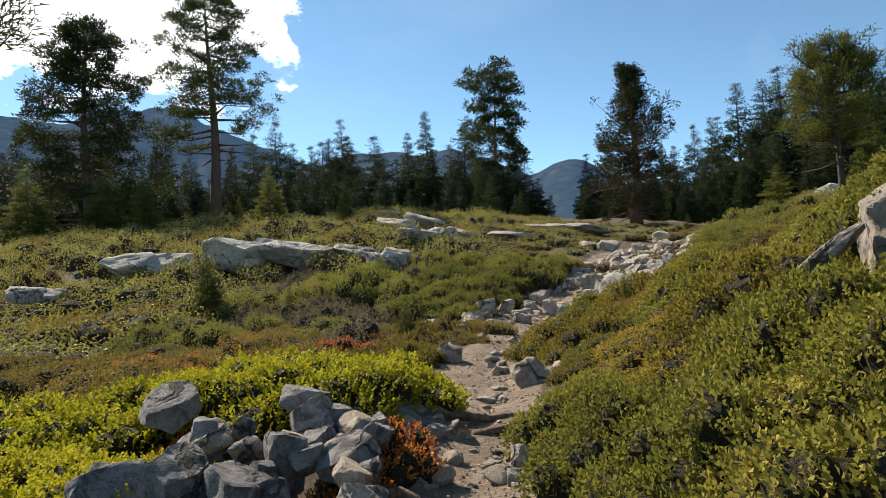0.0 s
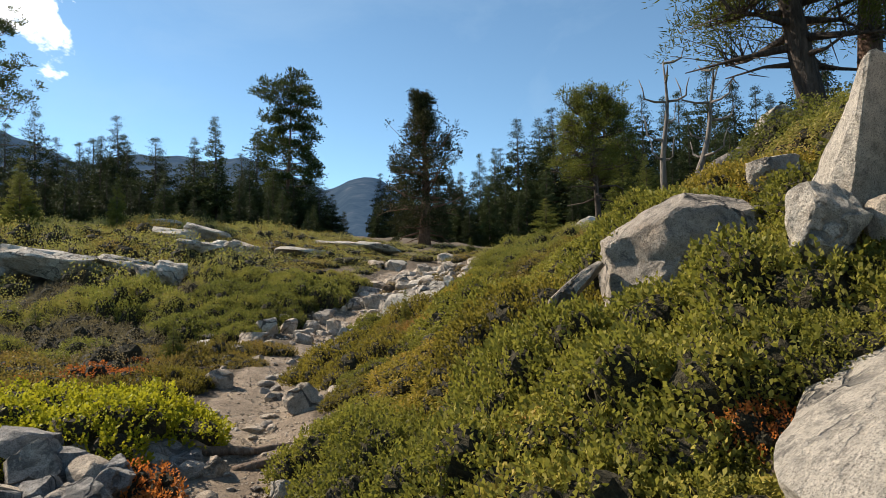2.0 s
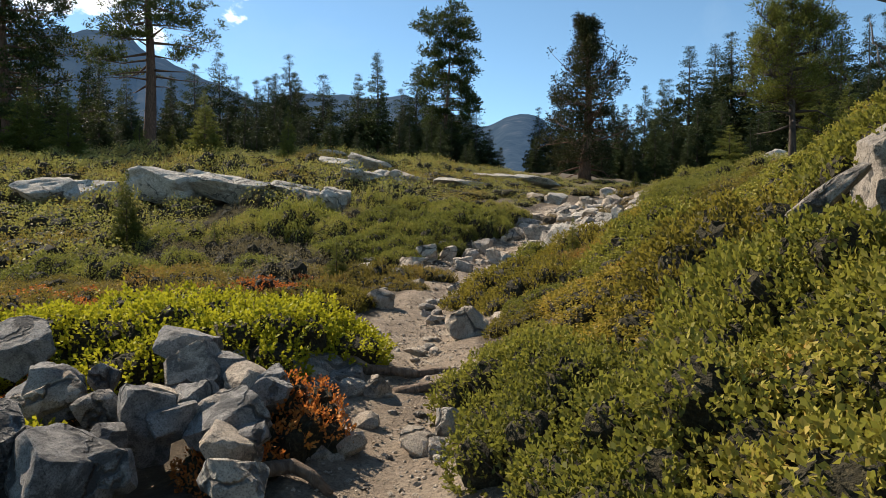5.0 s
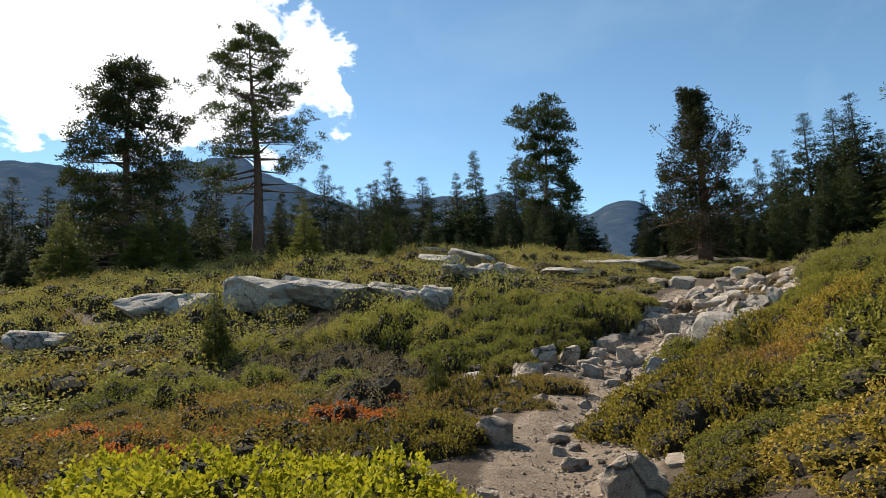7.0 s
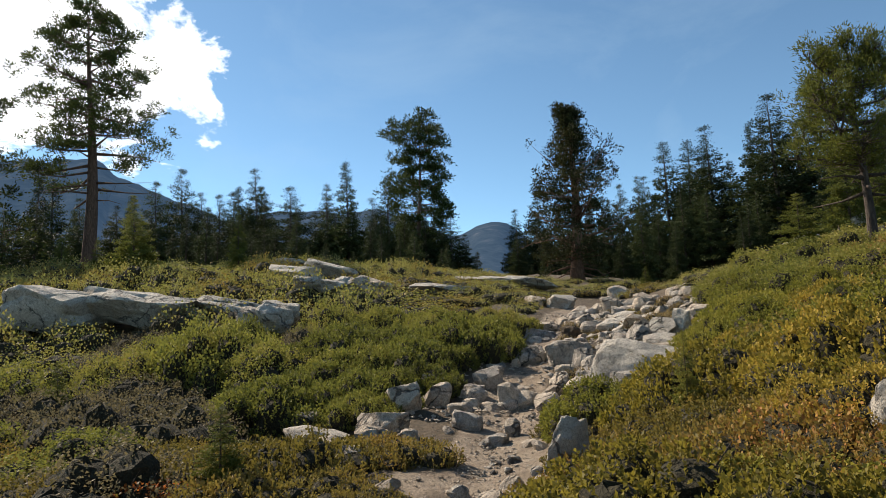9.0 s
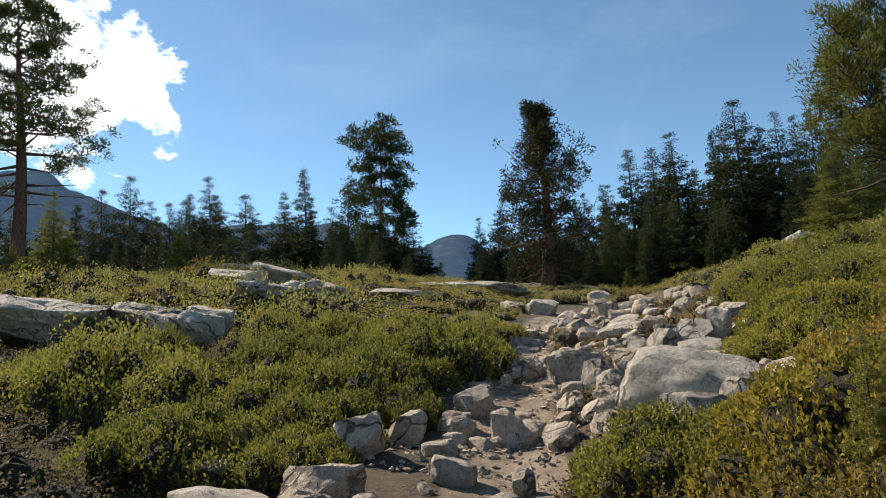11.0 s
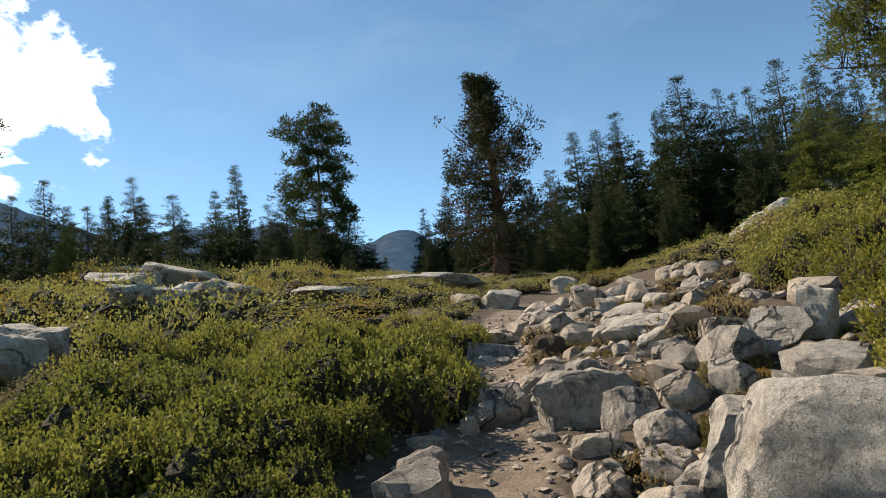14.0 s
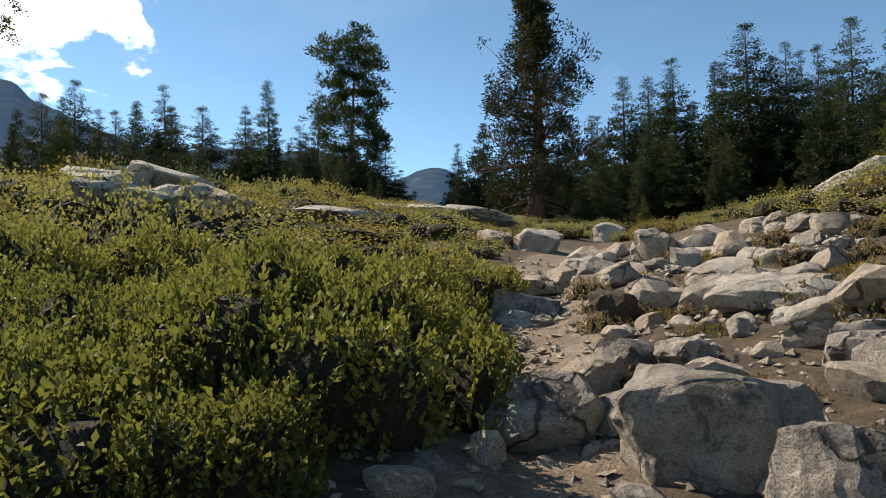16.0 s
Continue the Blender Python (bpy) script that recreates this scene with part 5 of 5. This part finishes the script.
far_shrubs("distant_shrubs", 300, LEAF_FAR, "green shrubs covering the rocky rise", 1.55, [(-28, -8, 6, 22.5), (-30, 14, 22.5, 47), (9.5, 16, 6, 30)])
far_shrubs("distant_dry_shrubs", 310, LEAF_OLIVE, "olive shrubs scattered over the rocky rise", 2.5, [(-28, -8.5, 9, 24), (-30, 16, 24, 48), (5, 14, 8, 30)])


# ---- trees ----
def needle_tuft(rng, centers, outward, reach, per, length, width, loose_=.95):
    """Needles or sprays bursting from each centre, mostly along outward."""
    n = len(centers)
    length, width = np.repeat(np.broadcast_to(length, n), per), np.repeat(np.broadcast_to(width, n), per)
    along = unit(np.repeat(outward, per, 0) + unit(rng.normal(size=(n * per, 3))) * loose_)
    at = np.repeat(centers, per, 0) + rng.normal(size=(n * per, 3)) * reach
    return leaves(rng, at, along, length * rng.uniform(.6, 1.2, n * per), width * rng.uniform(.7, 1.2, n * per), .1)[:, 1:]


def conifer(seed, height, spread_, label, needle=NEEDLE_FIR, bare=.08, dense=1.0, sag=.25):
    """A narrow fir or lodgepole pine, whorl upon whorl."""
    rng = np.random.default_rng(seed)
    body = thing("conifer_tree", 0, 0, 0, label, "tree")
    lean = rng.normal(size=2) * .01 * height
    spine = [(lean[0] * f * f, lean[1] * f * f, height * f - .3 * (f == 0)) for f in np.linspace(0, 1, 9)]
    trunk = Limbs()
    trunk.add(spine, [max(.012, .013 * height * (1 - f) ** .85) for f in np.linspace(0, 1, 9)], 7)
    part("trunk", trunk.mesh("trunk", BARK_DARK), body)
    limbs, centers, outward, big = Limbs(), [], [], []
    z = height * bare
    while z < height * .985:
        f = z / height
        ring = spread_ * (1 - f) ** .9 * (.6 + .4 * min(1, f / .2)) + .06
        for _ in range(int(rng.integers(4, 7))):
            a, r = rng.uniform(0, 6.283), ring * rng.uniform(.55, 1.15)
            if rng.random() < .10:
                continue
            root = np.array([lean[0] * f * f, lean[1] * f * f, z + rng.normal() * .1])
            d = np.array([math.cos(a), math.sin(a), 0])
            droop = sag * (1 - f) - .25 * f
            tip = root + d * r + (0, 0, -droop * r)
            mid = root + d * r * .5 + (0, 0, -droop * r * .2)
            if rng.random() < .5:
                limbs.add([root, mid, tip], [.012 + .012 * r, .008 + .006 * r, .004], 3)
            k = max(4, int(r * 4.2 * dense))
            for s in np.linspace(.22, 1, k):
                p = root + (mid - root) * min(1, s * 2) if s < .5 else mid + (tip - mid) * (s - .5) * 2
                centers.append(p + rng.normal(size=3) * .10 * r * (1.1 - s))
                outward.append(unit(d + rng.normal(size=3) * (.5, .5, .22) + (0, 0, -.12)))
                big.append(.26 + .74 * min(1, 1.3 * (1 - f)))
        z += height * rng.uniform(.016, .026)
    tagged(part("limb_tangle", limbs.mesh("limb_tangle", BARK_DARK), body), kind="stuff")
    corners = needle_tuft(rng, np.array(centers), np.array(outward), (.18, .18, .09), 10, .80 * np.array(big), .32 * np.array(big), .65)
    part("crown", quad_mesh("crown", corners, needle), body)
    return body


def pine(seed, height, spread_, label, base=.35, limbs_n=34, needle=NEEDLE_PINE, tufts=9, length=.55, width=.14, per=8, gap=.0, flat=1.0, thick=.016, lean=(0, 0), bark=BARK_PINE, name="pine_tree", shape=None, dead=6, inner=.4, pad=.5, puff=.12):
    """An open-crowned pine: a bare lower trunk, crooked limbs and round tufts of needles."""
    rng = np.random.default_rng(seed)
    body = thing(name, 0, 0, 0, label, "tree")
    def spine(f):
        return np.array([lean[0] * f + .012 * height * math.sin(f * 5 + seed), lean[1] * f + .010 * height * math.cos(f * 4 + seed) - .01 * height * math.cos(seed), height * f - .35 * (f == 0)])
    fs = np.linspace(0, 1, 12)
    trunk = Limbs()
    trunk.add([spine(f) for f in fs], [max(.02, thick * height * (1.0 - .93 * f) * (1.25 if f == 0 else 1)) for f in fs], 10)
    part("trunk", trunk.mesh("trunk", bark), body)
    limbs, centers, outward = Limbs(), [], []
    for i in range(limbs_n):
        f = base + (1 - base) * (i + rng.uniform(0, 1)) / limbs_n
        g = (f - base) / (1 - base)
        wide = shape(g) if shape else (.35 + .65 * math.sin(math.pi * min(1, .18 + g * .82)) ** .7)
        r = spread_ * wide * rng.uniform(.5, 1.2)
        a = i * 2.4 + rng.normal() * .5
        d = np.array([math.cos(a), math.sin(a), 0])
        root = spine(f)
        rise = (-.12 + .55 * g + rng.normal() * .12) * flat
        mid = root + d * r * .5 + (0, 0, r * rise * .3) + rng.normal(size=3) * .06 * r
        tip = root + d * r + (0, 0, r * rise)
        bough = Limbs()
        bough.add([root, mid, tip], [min(.05 * r ** .5 * thick / .016 * .7, .02 * thick / .016 + .02 * r), .022 * r ** .5, .008], 5)
        part("limb", bough.mesh("limb", bark), body)
        if i < dead:
            for _ in range(3):
                s = rng.uniform(.3, 1)
                p = root + (tip - root) * s
                limbs.add([p, p + rng.normal(size=3) * .15 * r + (0, 0, -.10 * r)], [.012, .004], 3)
            continue
        for _ in range(tufts):
            s = rng.uniform(inner, 1.02)
            p = root + (mid - root) * s * 2 if s < .5 else mid + (tip - mid) * (s - .5) * 2
            side = np.cross(d, (0, 0, 1)) * rng.normal() * r * .28
            q = p + side + (0, 0, abs(rng.normal()) * puff * r)
            limbs.add([p, q], [.014, .006], 3)
            centers.append(q)
            outward.append(unit(d * .5 + unit(side + 1e-6) * .3 + (0, 0, .55)))
    tagged(part("twig_tangle", limbs.mesh("twig_tangle", bark), body), kind="stuff")
    part("crown", quad_mesh("crown", needle_tuft(rng, np.array(centers), np.array(outward), np.array((.36, .36, .36 * pad)) * length, per, length, width), needle), body)
    return body


def stand(ob, x, y, turn=0.0, scale=1.0, z=None):
    """Moves a finished tree to its place."""
    ob.matrix_world = pose(x, y, ground_at(x, y) if z is None else z, 0, 0, turn) @ Matrix.Diagonal((scale, scale, scale, 1))
    return ob


def taper(g):
    return .25 + .75 * math.sin(math.pi * min(1, .22 + g * .75)) ** .8


def skirt(g):
    """Broadest below the middle, drawn in towards a ragged top."""
    return .16 + .84 * math.sin(math.pi * min(1, .3 + .7 * g)) ** 1.8 + .12 * math.sin(g * 43) * min(1, 3 * (1 - g))


stand(pine(31, 19.4, 4.4, "very tall open-crowned pine with a bare reddish trunk", .3, 46, tufts=22, length=.45, width=.11, per=36, thick=.027, shape=taper, flat=.6), -27.9, 48.5)
stand(pine(33, 14.9, 5.6, "tall dark pine with layered level limbs", .03, 70, tufts=22, length=.45, width=.11, per=36, thick=.030, flat=.35, shape=lambda g: .3 + .7 * (1 - g) ** .6), -33, 40.5)
stand(pine(35, 26.0, 5.6, "broad-topped tall pine above the firs", .10, 74, tufts=14, length=.8, width=.20, per=34, shape=lambda g: .42 + .5 * abs(math.sin(g * 8.3 + .4)) * (1 - .25 * g), flat=.35), -10.7, 97.5)
stand(pine(37, 10.4, 3.3, "old juniper with a ragged top and dead snags", .04, 96, NEEDLE_JUNIPER, 10, .34, .085, 34, thick=.04, flat=1.7, bark=BARK_RED, name="juniper_tree", dead=4, shape=skirt, inner=.12, pad=1.2), 4.6, 46.2)
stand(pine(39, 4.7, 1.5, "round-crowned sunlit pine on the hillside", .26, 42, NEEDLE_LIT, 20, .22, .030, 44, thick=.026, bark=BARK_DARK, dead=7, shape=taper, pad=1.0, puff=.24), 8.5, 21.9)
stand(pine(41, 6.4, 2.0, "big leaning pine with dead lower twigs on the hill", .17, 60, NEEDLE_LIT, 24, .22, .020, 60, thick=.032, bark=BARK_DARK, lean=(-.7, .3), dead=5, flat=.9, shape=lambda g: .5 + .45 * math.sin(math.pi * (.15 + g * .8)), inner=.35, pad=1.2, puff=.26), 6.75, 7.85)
stand(pine(43, 7.5, 1.9, "second pine trunk behind the leaning pine", .25, 34, NEEDLE_PINE, 22, .24, .022, 50, thick=.026, dead=5, flat=.9, inner=.5, pad=.8), 7.9, 8.3)

stand(pine(45, 8.0, 2.3, "pine beside the stones with a low overhanging bough", .42, 34, NEEDLE_PINE, 16, .22, .018, 50, thick=.02, dead=0, flat=.7, inner=.4, pad=.8), -5.5, 3.7)

FIR = "dark slender conifer in the far wood"
firs = [conifer(200 + i, 20, s, FIR, NEEDLE_FIR, b, d) for i, (s, b, d) in enumerate([(3.9, .03, 1.15), (4.7, .03, 1.1), (3.3, .04, 1.2), (5.6, .03, 1.0)])]
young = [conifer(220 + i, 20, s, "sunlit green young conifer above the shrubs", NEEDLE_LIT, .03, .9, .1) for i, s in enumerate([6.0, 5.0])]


def plant(pool, x, y, top, girth=1.0):
    base = ground_at(x, y)
    s = max(.04, (top - base) / 20)
    return copy_thing(pool, pose(x, y, base, 0, 0, wood.uniform(0, 360)) @ Matrix.Diagonal((s * girth, s * girth, s, 1)))


wood = random.Random(5)
for x, y, top, which in [  # trees that stand out above the rest
        (-37.3, 106.7, 29.0, 1), (-20.5, 96.1, 26.4, 2), (21.7, 90.8, 25.1, 0), (25.9, 95, 26.3, 0), (28, 73.5, 24.6, 3), (-47.3, 101.7, 28.5, 3),
        (-19.6, 123, 30.9, 2), (-24.3, 99, 24.2, 0), (-32, 85, 21.0, 2), (24.5, 82, 24.0, 1), (31, 75, 22.0, 3), (-9.5, 93, 17, 3), (-12.5, 94, 18, 3), (-7.5, 95, 15, 1), (-14.5, 96, 16, 3), (-45, 104, 25, 1), (-50, 99, 26, 3), (-39.5, 104, 22, 1), (-34, 100, 23, 0), (-22.5, 97, 20, 3), (-17, 98, 19, 1), (1.5, 60, 9.5, 3), (7, 58, 10.5, 1), (10, 66, 13, 3), (2.6, 90, 17, 1), (5.2, 88, 19, 3), (1.6, 95, 13, 2), (-4.5, 96, 15, 1), (-6.3, 96, 18, 3), (-3, 99, 13, 2)]:
    plant(firs[which], x, y, top, 1.35 if x > 20 or abs(x + 8) < 8 else 1.1)
for x, y, top, girth in [  # sunlit young conifers and saplings
        (-14.9, 31.3, 7.6, 1.05), (-12.6, 36.5, 7.8, .8), (6.35, 20.6, 4.15, 1.7), (14.2, 33.8, 9.3, .9), (-9.5, 16.2, 2.5, .8), (-2.55, 10.9, .78, 1.4),
        (1.25, 11.4, 1.25, .8), (10.5, 35, 4.6, 1.4), (5.9, 34, 3.9, 1.3), (16.5, 36, 8.8, 1.0), (-17.5, 33, 6.2, 1.0), (-6.2, 14.2, 1.2, 1.2), (-24, 34, 8.5, 1.2), (-28, 36, 9.5, 1.2), (-20.5, 35, 6.8, 1.2), (-31, 33, 9, 1.3)]:
    plant(wood.choice(young), x, y, top, girth)


def skyline(a):
    """How high the wood stands, in degrees above the eye, by bearing."""
    return float(np.interp(a, [-60, -45, -27, -20, -4, 2, 8, 13, 24, 40, 55], [10, 12, 12.4, 12.2, 11.8, 9.4, 11.5, 13.6, 16, 18, 16]))


for row, (near_d, far_d, low, count) in enumerate([(90, 125, 1.0, 130), (62, 84, .80, 100)]):
    for i in range(count):
        a = -58 + 112 * (i + wood.random()) / count
        if -2.6 < a < 2.2:
            continue
        d = wood.uniform(near_d, far_d)
        if a < -27 and row:
            d *= .85
        x, y = d * math.sin(radians(a)), d * math.cos(radians(a))
        plant(wood.choice(firs), x, y, 1.3 + d * math.tan(radians(skyline(a) * low * wood.uniform(.66, 1.03))), wood.uniform(.85, 1.2) * (1.2 if a < -4 else 1))
for ob in firs + young:
    for o in (*ob.children, ob):
        bpy.data.objects.remove(o)


def snag(x, y, z, height, lean, seed, label):
    """A dead standing trunk with a few crooked arms."""
    r_ = np.random.default_rng(seed)
    body = thing("dead_tree", x, y, z, label, "dead tree")
    pts = [np.array([lean[0] * f + .06 * math.sin(f * 7 + seed), lean[1] * f, height * f - .3 * (f == 0)]) for f in np.linspace(0, 1, 8)]
    t = Limbs()
    t.add(pts, [.085 * (1 - .8 * f) for f in np.linspace(0, 1, 8)], 7)
    part("trunk", t.mesh("trunk", DEAD_WOOD), body)
    for k in range(8):
        p = pts[2 + k * 6 // 8]
        a = r_.uniform(0, 6.283)
        d, up = np.array([math.cos(a), math.sin(a), 0]) * r_.uniform(.35, .65), r_.uniform(.25, .7)
        b = Limbs()
        b.add([p, p + d * .5 + (0, 0, .02), p + d * .95 + (0, 0, .12), p + d + (0, 0, up * .6), p + d * 1.15 + (0, 0, up)], [.034, .028, .022, .016, .007], 5)
        part("limb", b.mesh("limb", DEAD_WOOD), body)


snag(7.3, 13.9, 3.2, 3.1, (.1, 0), 3, "grey dead tree with crooked bare arms")
snag(7.9, 13.7, 3.3, 2.9, (.75, .1), 5, "leaning grey dead tree with a forked top")
log_ = Limbs()
log_.add([(7.5, 13.2, 3.35), (8.2, 13.2, 3.75), (9.2, 13.3, 4.2)], [.14, .22, .27], 9)
tagged(new("fallen_log", log_.mesh("fallen_log", DEAD_WOOD)), "grey weathered fallen log on the shrubby slope", "log")


# ---- trail details ----
def root(points, thick, label):
    limb = Limbs()
    pts = []
    for i in range(len(points) - 1):
        a, b = np.array(points[i]), np.array(points[i + 1])
        pts += [a + (b - a) * f for f in (0, .5)]
    pts.append(np.array(points[-1]))
    pts = [np.array([x, y, ground_at(x, y) + z + .012 * math.sin(9 * i)]) for i, (x, y, z) in enumerate(pts)]
    limb.add(pts, [thick * (1 - .5 * i / len(pts)) for i in range(len(pts))], 7)
    tagged(new("root", limb.mesh("root", ROOT)), label, "root")


root([(-1.0, 5.35, .06), (-.7, 5.25, .05), (-.35, 5.45, .03), (-.05, 5.6, -.02)], .05, "gnarled brown root crossing the sandy trail")
root([(-.45, 5.0, .0), (-.2, 5.1, .04), (.12, 5.2, .02)], .045, "half-buried brown root forming a low step")
root([(-1.1, 4.6, .05), (-.75, 4.5, .06), (-.55, 4.1, .0)], .04, "brown root running out between the stones")
root([(-.95, 3.2, .08), (-.65, 3.45, .08), (-.45, 3.4, .0)], .045, "pale weathered root beside the stones")

# loose stones that can be told apart, then the gravel between them
loose = [rock_mesh(700 + i, m, 8, .95, .07, 2, .3) for i, m in enumerate([TAN_ROCK, TAN_ROCK, GREY_ROCK, TAN_ROCK, GRANITE, GREY_ROCK])]
grit = random.Random(21)
for i in range(290):
    if i < 90:
        y = grit.uniform(2.5, 13.5)
        x = float(trail_x(y)) + grit.gauss(0, .42)
        s = grit.choice([.025, .035, .05, .07, .1]) * grit.uniform(.8, 1.2)
    else:
        y = grit.uniform(13.8, 25)
        x = float(trail_x(y)) + grit.uniform(-.35, 3.4) + (.4 if y > 17 else 0)
        s = grit.choice([.05, .07, .09, .13, .18, .22]) * grit.uniform(.8, 1.3)
    if 15.5 < y < 20.5 and abs(x - float(trail_x(y))) < .42 and s > .05:
        continue
    ob = new("stone", loose[i % 6])
    ob.matrix_world = pose(x, y, ground_at(x, y) + s * .25, grit.uniform(-25, 25), grit.uniform(-25, 25), grit.uniform(0, 360)) @ Matrix.Diagonal((s * grit.uniform(.9, 1.5), s, s * grit.uniform(.5, .8), 1))
    tagged(ob, "small loose stone on the rocky trail", "stone", "loose trail stones")

pebble = np.array([(1, 0, 0), (-1, 0, 0), (0, 1, 0), (0, -1, 0), (0, 0, 1), (0, 0, -1)], float)
sides = [(0, 2, 4), (2, 1, 4), (1, 3, 4), (3, 0, 4), (2, 0, 5), (1, 2, 5), (3, 1, 5), (0, 3, 5)]
rg = np.random.default_rng(9)
verts, faces = [], []
for i in range(7000):
    y = rg.uniform(.5, 25)
    spread_x = .36 if y < 14 else 1.1
    x = float(trail_x(y)) + rg.normal() * spread_x + (.9 if y > 15.5 else 0)
    s = rg.uniform(.006, .02) if y < 14 else rg.uniform(.01, .045)
    p = pebble * s * rg.uniform(.6, 1.4, 3) * (1, 1, .6) + rg.normal(size=(6, 3)) * s * .2
    t = rg.uniform(0, 6.28)
    c, k = math.cos(t), math.sin(t)
    p = p @ np.array([[c, k, 0], [-k, c, 0], [0, 0, 1]]) + (x, y, ground_at(x, y) + s * .25)
    faces += [tuple(6 * i + q for q in f) for f in sides]
    verts += p.tolist()
tagged(new("gravel", mesh("gravel", verts, faces, TAN_ROCK)), "coarse tan gravel strewn over the trail", "gravel", kind="stuff")
